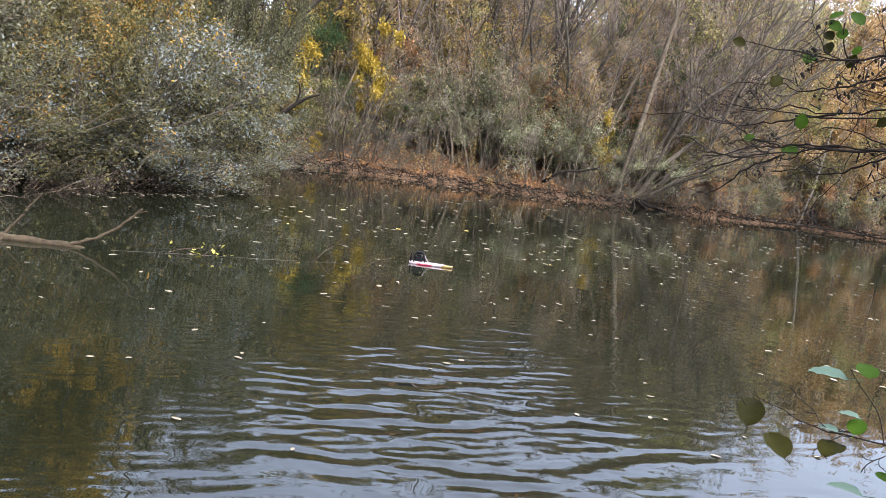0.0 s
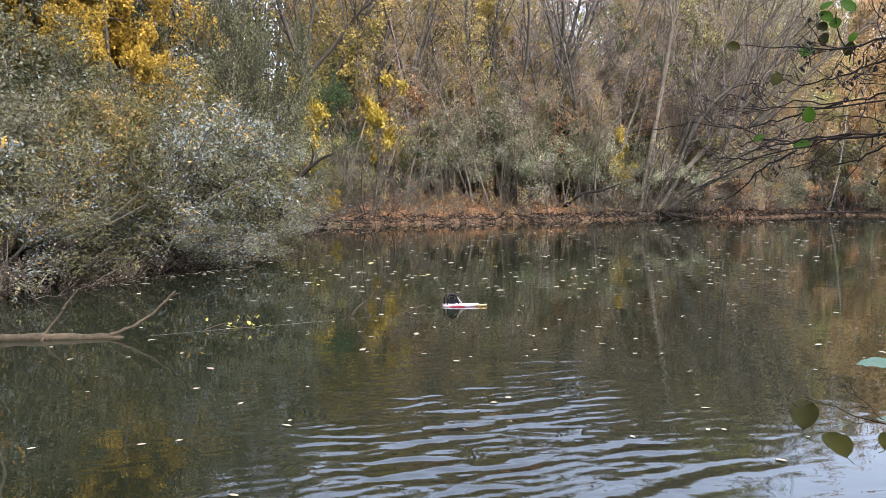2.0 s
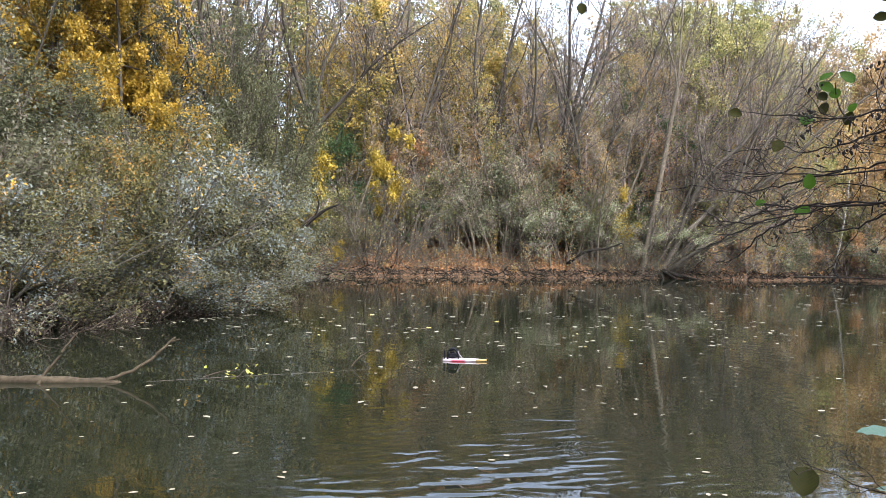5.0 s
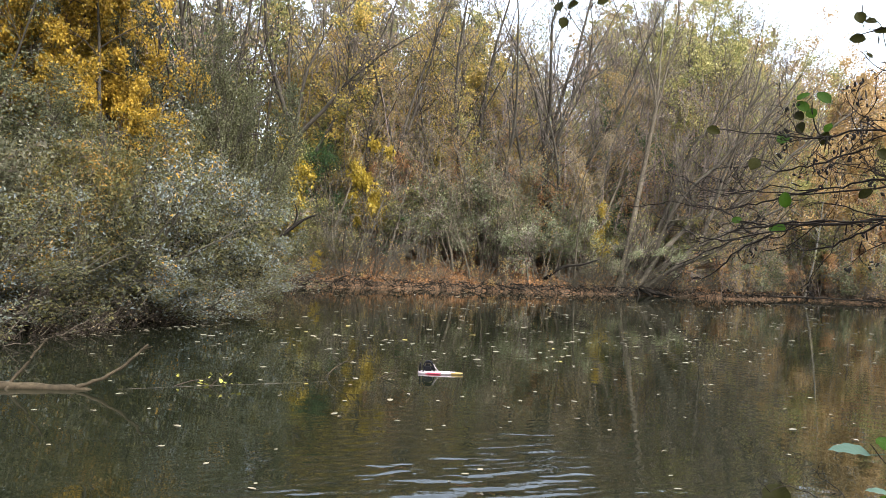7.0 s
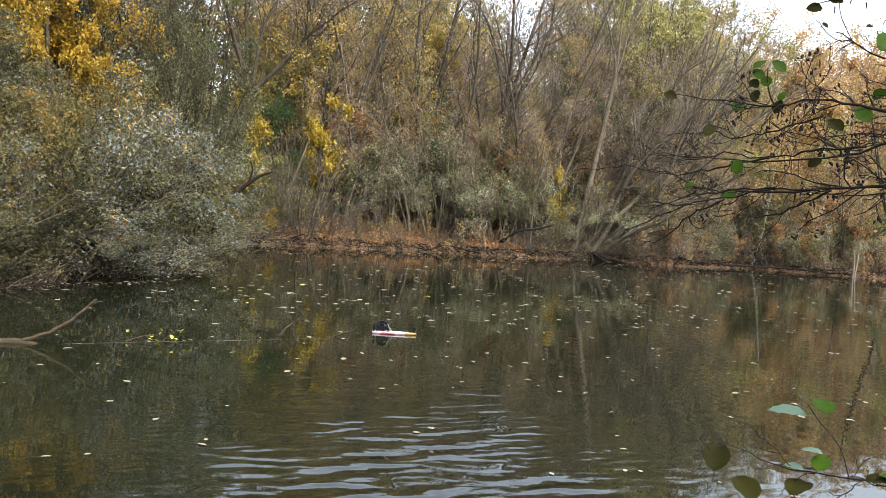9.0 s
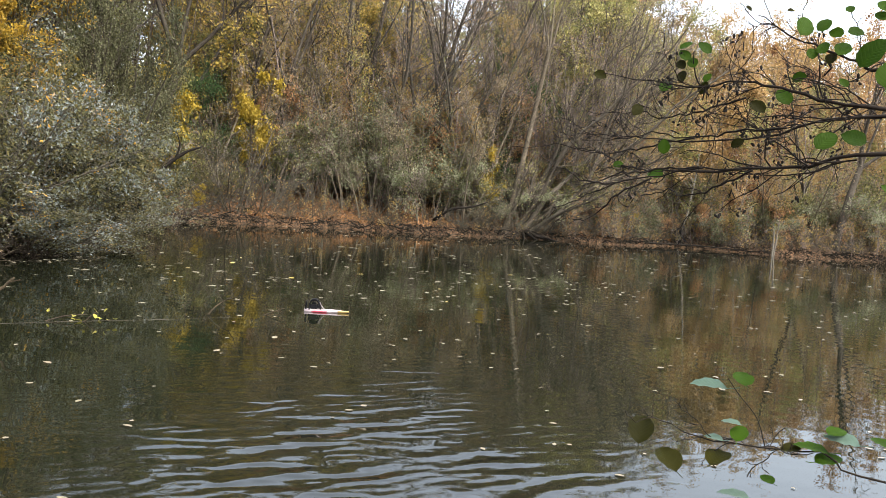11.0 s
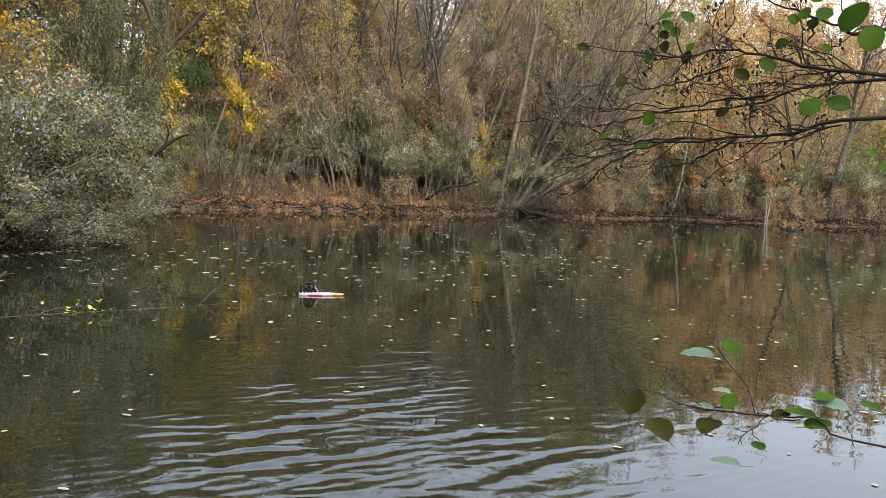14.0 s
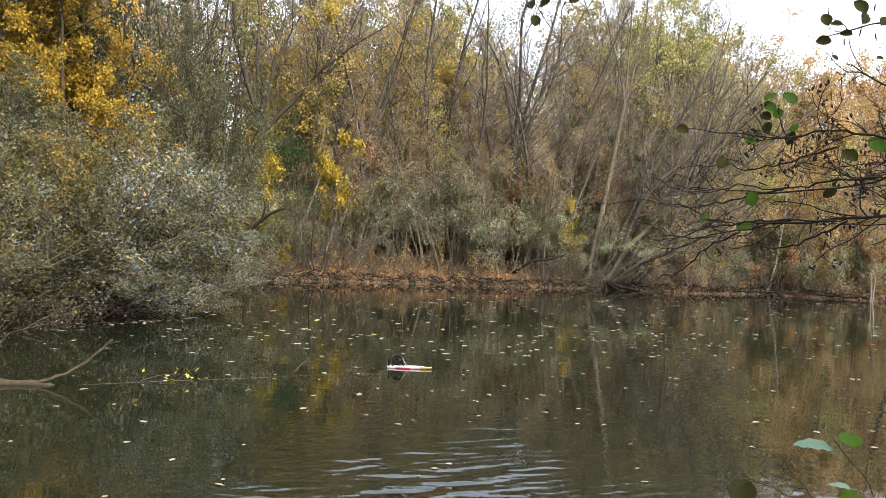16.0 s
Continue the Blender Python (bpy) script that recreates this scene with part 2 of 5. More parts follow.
FLOAT_YELLOW = leaf_material("yellow_floating_leaf", [(0.1, (0.32, 0.208, 0.032)), (0.9, (0.48, 0.352, 0.08))], 0.3, 0.05, 0.1)
YELLOW_FRESH = leaf_material("yellow_green_wilting_leaf", [(0.1, (0.13, 0.13, 0.018)), (0.9, (0.31, 0.275, 0.05))], 0.4, 0.3, 0.1)
# the sky's sheen on a leaf, painted as a paler base colour
ALDER_PALE = alder_material("painted_sheen_alder_leaf", [(0.1, (0.055, 0.088, 0.066)), (0.9, (0.10, 0.145, 0.115))])
RUST_LITTER = leaf_material("orange_brown_fallen_leaf", [(0.1, (0.036, 0.018, 0.008)), (0.5, (0.15, 0.076, 0.030)), (0.9, (0.29, 0.16, 0.072))], 0.8, 0.1, 0.5)
TWIG_LILAC = bark_material("grey_lilac_twig_bark", (0.080, 0.063, 0.055), (0.24, 0.193, 0.168))
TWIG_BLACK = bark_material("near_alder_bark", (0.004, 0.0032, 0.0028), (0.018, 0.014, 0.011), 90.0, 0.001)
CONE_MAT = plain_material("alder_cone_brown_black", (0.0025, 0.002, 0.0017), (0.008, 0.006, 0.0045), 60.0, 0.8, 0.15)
BOAT_WHITE = plain_material("white_boat_paint", (0.18, 0.143, 0.15), (0.247, 0.21, 0.217), 12.0, 0.4, 0.3)
BOAT_RED = plain_material("red_boat_paint", (0.165, 0.009, 0.0225), (0.225, 0.0225, 0.045), 12.0, 0.4, 0.3)
BOAT_BLACK = plain_material("black_boat_plastic", (0.002, 0.002, 0.003), (0.006, 0.006, 0.008), 25.0, 0.6, 0.08)
BOAT_YELLOW = plain_material("yellowed_bow_paint", (0.16, 0.105, 0.035), (0.26, 0.18, 0.06), 20.0, 0.5, 0.3)


# ---- mesh helpers ----
def link_mesh(name, verts, faces, material, parent=None, label="", smooth=True):
    """One mesh object from arrays; faces is a list of index arrays with one width each."""
    me = bpy.data.meshes.new(name)
    verts = np.asarray(verts, np.float32)
    faces = [np.asarray(f, np.int32) for f in faces if len(f)]
    loops = np.concatenate([f.ravel() for f in faces])
    sizes = np.concatenate([np.full(len(f), f.shape[1], np.int32) for f in faces])
    me.vertices.add(len(verts))
    me.vertices.foreach_set("co", verts.ravel())
    me.loops.add(len(loops))
    me.loops.foreach_set("vertex_index", loops)
    me.polygons.add(len(sizes))
    me.polygons.foreach_set("loop_start", np.concatenate([[0], np.cumsum(sizes)[:-1]]).astype(np.int32))
    me.polygons.foreach_set("use_smooth", np.full(len(sizes), smooth))
    me.update(calc_edges=True)
    me.materials.append(material)
    ob = new(name, me)
    if parent:
        ob.parent = parent
    if label:
        ob["label"] = label
    return ob


def part(name, bm, material, parent, label=""):
    """A bmesh as one mesh object under a thing."""
    me = bpy.data.meshes.new(name)
    bm.to_mesh(me)
    bm.free()
    me.materials.append(material)
    ob = new(name, me)
    if parent:
        ob.parent = parent
    if label:
        ob["label"] = label
    return ob


def unit(v):
    return v / np.maximum(np.linalg.norm(v, axis=-1, keepdims=True), 1e-9)


def across(rng, d):
    """Random unit vectors at right angles to d."""
    r = rng.normal(size=d.shape)
    return unit(r - d * np.sum(r * d, -1, keepdims=True))


def shoots(rng, start, way, length, n, lift, wobble):
    """Polylines (m, n, 3) that set out along way and bend towards the sky by lift."""
    m = len(start)
    pts, d = [start], way.copy()
    step = (length / (n - 1))[:, None]
    for _ in range(n - 1):
        d = unit(d + rng.normal(size=(m, 3)) * wobble + np.array([0, 0, lift]))
        pts.append(pts[-1] + d * step)
    return np.stack(pts, 1)


def offshoots(rng, lines, radii, count, t0, t1, angle, ratio, n, lift, wobble, thin=0.5, tip=0.25):
    """Side shoots of every line: polylines and their radii."""
    m, k, _ = lines.shape
    t = np.sort(rng.uniform(t0, t1, (m, count)), 1) * (k - 1)
    i = np.minimum(t.astype(int), k - 2)
    f = (t - i)[..., None]
    rows = np.arange(m)[:, None]
    p, q = lines[rows, i], lines[rows, i + 1]
    start = (p * (1 - f) + q * f).reshape(-1, 3)
    along = unit(q - p).reshape(-1, 3)
    r = (radii[rows, i] * (1 - f[..., 0]) + radii[rows, i + 1] * f[..., 0]).reshape(-1)
    ang = np.radians(rng.normal(angle, angle * 0.22, len(start)))[:, None]
    way = along * np.cos(ang) + across(rng, along) * np.sin(ang)
    total = np.linalg.norm(np.diff(lines, axis=1), axis=2).sum(1)
    length = np.repeat(total, count) * ratio * rng.uniform(0.55, 1.15, len(start)) * (1.1 - 0.55 * (t / (k - 1)).reshape(-1))
    new_lines = shoots(rng, start, way, length, n, lift, wobble)
    r0 = r * thin * rng.uniform(0.7, 1.1, len(r))
    return new_lines, r0[:, None] * np.linspace(1, tip, n)[None, :]


def tubes(lines, radii, sides):
    """Vertices and quads of round bars along the polylines."""
    m, n, _ = lines.shape
    tan = unit(np.gradient(lines, axis=1))
    ref = np.where(np.abs(tan[..., 2:3]) > 0.9, np.array([1.0, 0, 0]), np.array([0, 0, 1.0]))
    u = unit(np.cross(tan, ref))
    v = np.cross(tan, u)
    a = np.arange(sides) * 2 * math.pi / sides
    ring = u[:, :, None] * np.cos(a)[:, None] + v[:, :, None] * np.sin(a)[:, None]
    verts = (lines[:, :, None] + ring * radii[:, :, None, None]).reshape(-1, 3)
    b = (np.arange(m)[:, None, None] * n + np.arange(n - 1)[None, :, None]) * sides
    s = np.arange(sides)[None, None, :]
    s2 = (s + 1) % sides
    quads = np.stack([b + s, b + s2, b + sides + s2, b + sides + s], -1).reshape(-1, 4)
    return verts, quads


def join(chunks):
    """Several (verts, faces) chunks as one."""
    v, f, o = [], [], 0
    for a, b in chunks:
        v.append(a)
        f.append(np.asarray(b) + o)
        o += len(a)
    return np.concatenate(v), np.concatenate(f)


def blades(rng, at, way, length, width, fold=0.25):
    """Leaves as folded rhombs: base, side, tip, side."""
    m = len(at)
    ln = (length * rng.uniform(0.6, 1.25, m))[:, None]
    wd = (width * rng.uniform(0.7, 1.2, m))[:, None]
    side = across(rng, way)
    up = np.cross(way, side)
    mid = at + way * ln * 0.5
    bend = up * wd * fold
    v = np.stack([at, mid + side * wd * 0.5 + bend, at + way * ln, mid - side * wd * 0.5 + bend], 1).reshape(-1, 3)
    b = np.arange(m)[:, None] * 4
    return v, np.concatenate([b + np.array([[0, 1, 2]]), b + np.array([[0, 2, 3]])]).reshape(-1, 3)


def leafage(rng, lines, count, length, width, spread, droop=0.3, t0=0.15, clump=9):
    """count leaves along the polylines, thick on some sprays and thin on others."""
    m, n, _ = lines.shape
    sprays = -(-m // clump)
    share = np.cumsum(rng.gamma(1.05, 1.0, sprays) + 0.05)
    k = np.minimum(np.searchsorted(share, rng.uniform(0, share[-1], count)) * clump + rng.integers(0, clump, count), m - 1)
    t = rng.uniform(t0, 1, count) * (n - 1)
    i = np.minimum(t.astype(int), n - 2)
    f = (t - i)[:, None]
    at = lines[k, i] * (1 - f) + lines[k, i + 1] * f + rng.normal(size=(count, 3)) * spread
    way = unit(unit(lines[k, i + 1] - lines[k, i]) * 0.5 + rng.normal(size=(count, 3)) * 0.8 - np.array([0, 0, droop]))
    return blades(rng, at, way, length, width)


def stuff(ob):
    ob["kind"] = "stuff"
    return ob


def woody(name, seed, label, category, group="", height=14.0, stems=1, stem_r=0.16, lean=0.06, aim=(0, 0), limbs=14, limb_from=0.3,
          limb_angle=42, limb_ratio=0.38, boughs=7, twigs=7, leaves=3000, leaf=(0.13, 0.09), leaf_mat=None, bark=None, twig_mat=None,
          lift=0.10, spread=0.08, stem_n=9, base_spread=0.15, twig_ratio=0.45, bough_angle=40, wobble=0.07, twig_r=0.006, stem_lift=0.03,
          stem_ways=None, stem_tip=0.16, droop=0.3, leaf_from=0.15, bole=0.0, bole_lean=(0.0, 0.0), leaf_clump=9):
    """A tree or shrub: stems, limbs and boughs, fine twigs and a crown of single leaves, rooted at the origin."""
    rng = np.random.default_rng(seed)
    root = new(name)
    tagged(root, label, category, group)
    if stem_ways:
        stems = len(stem_ways)
    st = np.zeros((stems, 3))
    ang = rng.uniform(0, 2 * math.pi) + np.arange(stems) * 2.4
    out = np.stack([np.cos(ang), np.sin(ang), np.zeros(stems)], 1)
    if stems > 1:
        st = out * base_spread * rng.uniform(0.2, 1, (stems, 1))
    st[:, 2] = -0.25
    if bole:   # one trunk that forks into the stems
        up = unit(np.array([[bole_lean[0], bole_lean[1], 1.0]]))
        trunk = shoots(rng, np.array([[0, 0, -0.25]]), up, np.array([bole + 0.25]), 7, 0.0, 0.045)
        girth = stem_r * np.linspace(1.25, 0.85, 7)[None]
        girth[0, 0] *= 1.3
        v, f = tubes(trunk, girth, 9)
        link_mesh("trunk", v, [f], bark, root)
        st = np.repeat(trunk[:, -1], stems, 0) - np.array([0, 0, 0.06])
        stem_r = stem_r * 0.52
    way = unit(np.array([0, 0, 1.0]) + out * lean * rng.uniform(0.15, 1.7, (stems, 1)) + np.array([aim[0], aim[1], 0]))
    ln = height * rng.uniform(0.78, 1.0, stems)
    if stem_ways:
        way = unit(np.array([(dx, dy, 1.0) for dx, dy, _ in stem_ways]))
        ln = np.array([s for _, _, s in stem_ways]) * height
    l0 = shoots(rng, st, way, ln, stem_n, stem_lift, wobble)
    r0 = (stem_r * rng.uniform(0.7, 1.1, stems))[:, None] * np.linspace(1, stem_tip, stem_n)[None, :]
    r0[:, 0] *= 1.0 if bole else 1.35
    l1, r1 = offshoots(rng, l0, r0, limbs, limb_from, 0.97, limb_angle, limb_ratio, 6, lift, wobble * 1.3, 0.5)
    l2, r2 = offshoots(rng, l1, r1, boughs, 0.15, 1.0, bough_angle, 0.5, 4, lift, 0.12, 0.55, 0.35)
    r2 = np.maximum(r2, twig_r * 1.3)
    l3, r3 = offshoots(rng, l2, r2, twigs, 0.1, 1.0, 38, twig_ratio, 2, lift * 0.7, 0.14, 0.55, 0.5)
    r3 = np.maximum(r3, twig_r)
    for i in range(stems):
        v, f = tubes(l0[i:i + 1], r0[i:i + 1], 8)
        link_mesh("trunk" if stems == 1 and not bole else "stem", v, [f], bark, root)
    v, f = join([tubes(l1, r1, 5), tubes(l2, r2, 3)])
    stuff(link_mesh("branchwork", v, [f], twig_mat if stem_r < 0.05 else bark, root))
    v, f = tubes(l3, r3, 3)
    stuff(link_mesh("twig_spray", v, [f], twig_mat, root))
    if leaves:
        v, f = leafage(rng, l3, leaves, leaf[0], leaf[1], spread, droop, leaf_from, leaf_clump)
        stuff(link_mesh("crown", v, [f], leaf_mat, root, "", False))
    return root


# ---- the lie of the land ----
POND = [(-14, 1.3), (-10.2, 8.5), (-8.2, 11.5), (-7.4, 13.1), (-6.8, 14.8), (-6.3, 16.8), (-6.2, 21.5), (-6.6, 29.5), (-3.2, 31.8), (1.0, 33.1),
        (5.5, 33.7), (8.5, 34.9), (11.0, 35.0), (13.4, 34.6), (17.0, 36.6), (20.5, 34.6), (23.5, 34.2), (28.0, 34.6), (42.0, 32.0), (46.0, 18.0), (34.0, 4.0), (12.0, 1.3)]
PX = np.array(POND)


def shore_distance(x, y):
    """Metres from the water's edge, negative over the pond."""
    x, y = np.asarray(x, float), np.asarray(y, float)
    best = np.full(x.shape, 1e9)
    inside = np.zeros(x.shape, bool)
    for (x0, y0), (x1, y1) in zip(PX, np.roll(PX, -1, 0)):
        dx, dy = x1 - x0, y1 - y0
        t = np.clip(((x - x0) * dx + (y - y0) * dy) / (dx * dx + dy * dy), 0, 1)
        best = np.minimum(best, np.hypot(x - x0 - t * dx, y - y0 - t * dy))
        cross = (y0 > y) != (y1 > y)
        inside ^= cross & (x < (x1 - x0) * (y - y0) / np.where(dy == 0, 1e-9, dy) + x0)
    return np.where(inside, -best, best)


def land(x, y):
    """Height of the ground: a low lip at the water, then a wooded slope."""
    d = shore_distance(x, y)
    bumps = 0.10 * np.sin(x * 1.7 + 0.6 * np.sin(y * 1.3)) + 0.07 * np.sin(x * 3.9 + y * 2.3)
    wood = np.clip((np.asarray(y, float) - 8) / 14, 0, 1)
    up = 0.22 * np.clip(d * 2, 0, 1) + (0.27 * np.clip(d - 0.5, 0, 3.2) + 0.12 * np.clip(d - 3.7, 0, 3) + 0.17 * np.clip(d - 6, 0, 40)) * wood
    return np.where(d > 0, up + bumps * np.clip(d / 1.5, 0, 1) * 0.8, np.maximum(d * 0.45, -1.2))


def ground_z(x, y):
    return float(land(np.array([x]), np.array([y]))[0])


def axis(points):
    return np.unique(np.concatenate([np.arange(a0, a1, s) for a0, a1, s in points]))


gx = axis([(-900, -100, 100.0), (-100, -40, 6.0), (-40, 50, 0.5), (50, 110, 6.0), (110, 1000, 100.0)])
gy = axis([(-900, -60, 100.0), (-60, -6, 6.0), (-6, 8, 0.7), (8, 44, 0.4), (44, 75, 1.2), (75, 130, 6.0), (130, 1000, 100.0)])
GX, GY = np.meshgrid(gx, gy, indexing="ij")
idx = np.arange(GX.size).reshape(GX.shape)
quads = np.stack([idx[:-1, :-1], idx[1:, :-1], idx[1:, 1:], idx[:-1, 1:]], -1).reshape(-1, 4)
ground = link_mesh("ground", np.stack([GX, GY, land(GX, GY)], -1).reshape(-1, 3), [quads], LITTER)
tagged(ground, "orange-brown leaf litter on a wooded bank", "ground", "", "structure")

bm = bmesh.new()
bmesh.ops.create_grid(bm, x_segments=2, y_segments=2, size=1.0, matrix=Matrix.Translation((15, 20, 0)) @ Matrix.Diagonal((36, 24, 1, 1)))
water = part("water", bm, WATER, None)
tagged(water, "dark brown-green pond water with rippled reflections", "water", "", "structure")


# ---- the wood on the far bank ----
def put(proto, x, y, turn=0.0, size=1.0, tall=1.0):
    """A copy of a tree, rooted on the ground at x, y."""
    return copy_thing(proto, pose(x, y, max(ground_z(x, y), 0.0), 0, 0, turn) @ Matrix.Diagonal((size, size, size * tall, 1)))


def settle(proto, x, y, turn=0.0, size=1.0, tall=1.0):
    """The first of a kind, moved to its own place."""
    proto.matrix_basis = pose(x, y, max(ground_z(x, y), 0.0), 0, 0, turn) @ Matrix.Diagonal((size, size, size * tall, 1))
    return proto


def stand(proto, places):
    """places: x, y, turn, size, height factor."""
    for x, y, turn, size, tall in places[1:]:
        put(proto, x, y, turn, size, tall)
    settle(proto, *places[0])


FAR = "trees of the far bank"
SHRUBS = "shrubs along the far bank"


def skyline(x, y):
    """How tall the far wood grows, by the bearing from the pond's near end."""
    az = np.degrees(np.arctan2(x, y))
    return np.interp(az, [-30, -11, 2, 4, 6.5, 8.7, 10.5, 17, 21.5, 24, 28, 33, 40], [17.5, 17, 15.2, 13.0, 13.8, 11.0, 15.5, 17, 16.2, 12.4, 12.6, 12.8, 12.8])


def thicket(name, seed, label, stems, x0, x1, y0, y1, low, high, leaves, leaf, leaf_mat, twig_mat, side=13, lift=0.10, twigs=4, twig_r=0.007, spread=0.16):
    """A stretch of dense young wood, too thick to tell its stems apart; grows to a share low..high of the skyline."""
    rng = np.random.default_rng(seed)
    x, y = rng.uniform(x0, x1, stems * 5), rng.uniform(y0, y1, stems * 5)
    dry = np.nonzero(shore_distance(x, y) > 0.12)[0][:stems]
    x, y, stems = x[dry], y[dry], len(dry)
    z = land(x, y)
    h = 0.92 * skyline(x, y) * rng.uniform(low, high, stems)
    st = np.stack([x, y, z - 0.1], 1)
    way = unit(np.array([0, 0, 1.0]) + rng.normal(size=(stems, 3)) * np.array([0.10, 0.10, 0]))
    l0 = shoots(rng, st, way, h, 7, 0.03, 0.06)
    r0 = (0.010 * h ** 0.75 * rng.uniform(0.6, 1.2, stems))[:, None] * np.linspace(1, 0.15, 7)[None]
    l1, r1 = offshoots(rng, l0, r0, side, 0.12, 0.98, 42, 0.26, 4, lift, 0.10, 0.45)
    r1 = np.maximum(r1, twig_r * 1.35)
    l2, r2 = offshoots(rng, l1, r1, twigs, 0.1, 1.0, 42, 0.5, 2, lift, 0.14, 0.6, 0.5)
    r2 = np.maximum(r2, twig_r)
    v, f = join([tubes(l0, r0, 5), tubes(l1, r1, 3), tubes(l2, r2, 3)])
    root = new(name)
    tagged(root, label, "woodland", "", "stuff")
    stuff(link_mesh("stem_thicket", v, [f], twig_mat, root))
    v, f = leafage(rng, l2, leaves, leaf[0], leaf[1], spread)
    stuff(link_mesh("foliage", v, [f], leaf_mat, root, "", False))
    return root


thicket("woodland_thicket", 1, "dense young wood in golden yellow leaf", 60, -7.5, 5.0, 38.5, 46, 0.5, 0.92, 66000, (0.13, 0.10), AMBER, TWIG_GREY)
thicket("woodland_thicket", 2, "dense olive-leaved young wood on the slope", 75, -14, 12, 40, 49, 0.45, 1.0, 44000, (0.13, 0.09), OLIVE, TWIG_GREY)
thicket("woodland_thicket", 3, "half-bare brown thicket on the slope", 36, -6, 14, 40, 46, 0.4, 0.95, 26000, (0.10, 0.075), BRUSH_LEAF, TWIG_LILAC, 13, 0.10, 4, 0.006)
thicket("woodland_thicket", 4, "pale yellow-green willow thicket", 60, 9.0, 19.5, 40, 50, 0.6, 1.05, 46000, (0.13, 0.075), YELLOW_GREEN, TWIG_GREY)
thicket("woodland_thicket", 5, "ochre birch thicket in autumn leaf", 70, 17, 34, 41, 52, 0.6, 1.05, 52000, (0.13, 0.10), OCHRE, TWIG_GREY)
thicket("woodland_thicket", 6, "rusty brown oak thicket", 45, 22, 46, 44, 54, 0.6, 1.0, 24000, (0.16, 0.12), RUST, TWIG_GREY)
thicket("woodland_thicket", 7, "yellow-green scrub beyond the pond's far end", 50, 17, 46, 37.5, 45, 0.3, 0.72, 30000, (0.11, 0.08), YELLOW_GREEN, TWIG_LILAC)
thicket("woodland_thicket", 8, "dark mixed wood behind the left bank", 110, -28, -8.0, 33, 48, 0.8, 1.1, 56000, (0.17, 0.12), OLIVE, TWIG_DARK)
thicket("woodland_thicket", 9, "grey half-leafless brushwood near the water", 48, -4, 8.4, 36.2, 39.5, 0.3, 0.70, 40000, (0.095, 0.07), BRUSH_LEAF, TWIG_LILAC, 13, 0.12, 4, 0.006, 0.14)
thicket("woodland_thicket", 10, "grey half-leafless brushwood along the shore", 60, 11.0, 36, 36.6, 40.5, 0.2, 0.52, 30000, (0.095, 0.07), BRUSH_LEAF, TWIG_LILAC, 11, 0.09, 5, 0.006, 0.10)
thicket("woodland_thicket", 11, "yellow-leaved undergrowth on the slope", 45, -7, 20, 37.5, 42, 0.2, 0.62, 30000, (0.11, 0.08), YELLOW_GREEN, TWIG_GREY)
thicket("woodland_thicket", 12, "orange beech undergrowth under the trees", 45, -1, 24, 37.5, 42, 0.15, 0.6, 28000, (0.11, 0.085), RUST, TWIG_GREY)
thicket("woodland_thicket", 13, "dark green undergrowth in the shade", 30, -6, 22, 38.5, 43, 0.15, 0.45, 8000, (0.13, 0.09), GREEN, TWIG_DARK)
thicket("woodland_thicket", 18, "mauve-grey bare willow brush behind the leaning trunks", 60, 9.6, 14.6, 36.8, 39.5, 0.3, 0.62, 15000, (0.085, 0.06), BRUSH_LEAF, TWIG_LILAC, 15, 0.16, 6, 0.006, 0.10)
thicket("woodland_thicket", 19, "slender young stems with grey-green sallow leaves", 46, -1.6, 7.6, 35.6, 37.6, 0.2, 0.5, 11000, (0.10, 0.06), SALLOW_DARK, TWIG_GREY, 11, 0.10, 4, 0.007, 0.14)

thicket("waterside_brush", 20, "tangled grey twigs and faded leaves at the waterline", 150, 10.2, 28, 34.3, 37.2, 0.05, 0.17, 12000, (0.085, 0.06), BRUSH_LEAF, TWIG_LILAC, 9, -0.02, 4, 0.006, 0.10)
thicket("waterside_brush", 21, "low orange beech scrub near the water", 26, 11.5, 27, 35.4, 38.5, 0.08, 0.22, 7000, (0.10, 0.08), RUST, TWIG_GREY, 8, 0.05, 4, 0.006, 0.12)
thicket("waterside_brush", 23, "grey-green sallow scrub and yellowing leaves at the bank", 40, 11, 28, 35.4, 38.0, 0.08, 0.28, 13000, (0.10, 0.065), SALLOW_DARK, TWIG_LILAC, 8, 0.05, 4, 0.006, 0.12)
thicket("waterside_brush", 22, "sparse twigs standing in the leaf litter", 50, -6.5, 9.5, 31.8, 36.0, 0.03, 0.13, 2500, (0.08, 0.06), BRUSH_LEAF, BARK_GREY, 7, 0.02, 3, 0.006, 0.08)

# the wood further up the slope closes the view
thicket("distant_wood", 14, "distant olive wood further up the slope", 70, -32, 4, 47, 60, 0.85, 1.1, 30000, (0.30, 0.21), OLIVE, TWIG_GREY, 9)
thicket("distant_wood", 15, "distant yellowing wood further up the slope", 60, -8, 17, 48, 58, 0.75, 0.95, 26000, (0.26, 0.19), YELLOW_GREEN, TWIG_GREY, 9)
thicket("distant_wood", 16, "distant ochre wood further up the slope", 70, 10, 46, 50, 62, 0.75, 1.0, 30000, (0.26, 0.19), OCHRE, TWIG_GREY, 9)
thicket("distant_wood", 17, "distant brown wood further up the slope", 50, -6, 24, 47, 56, 0.7, 0.92, 20000, (0.22, 0.16), TAN, TWIG_LILAC, 9)

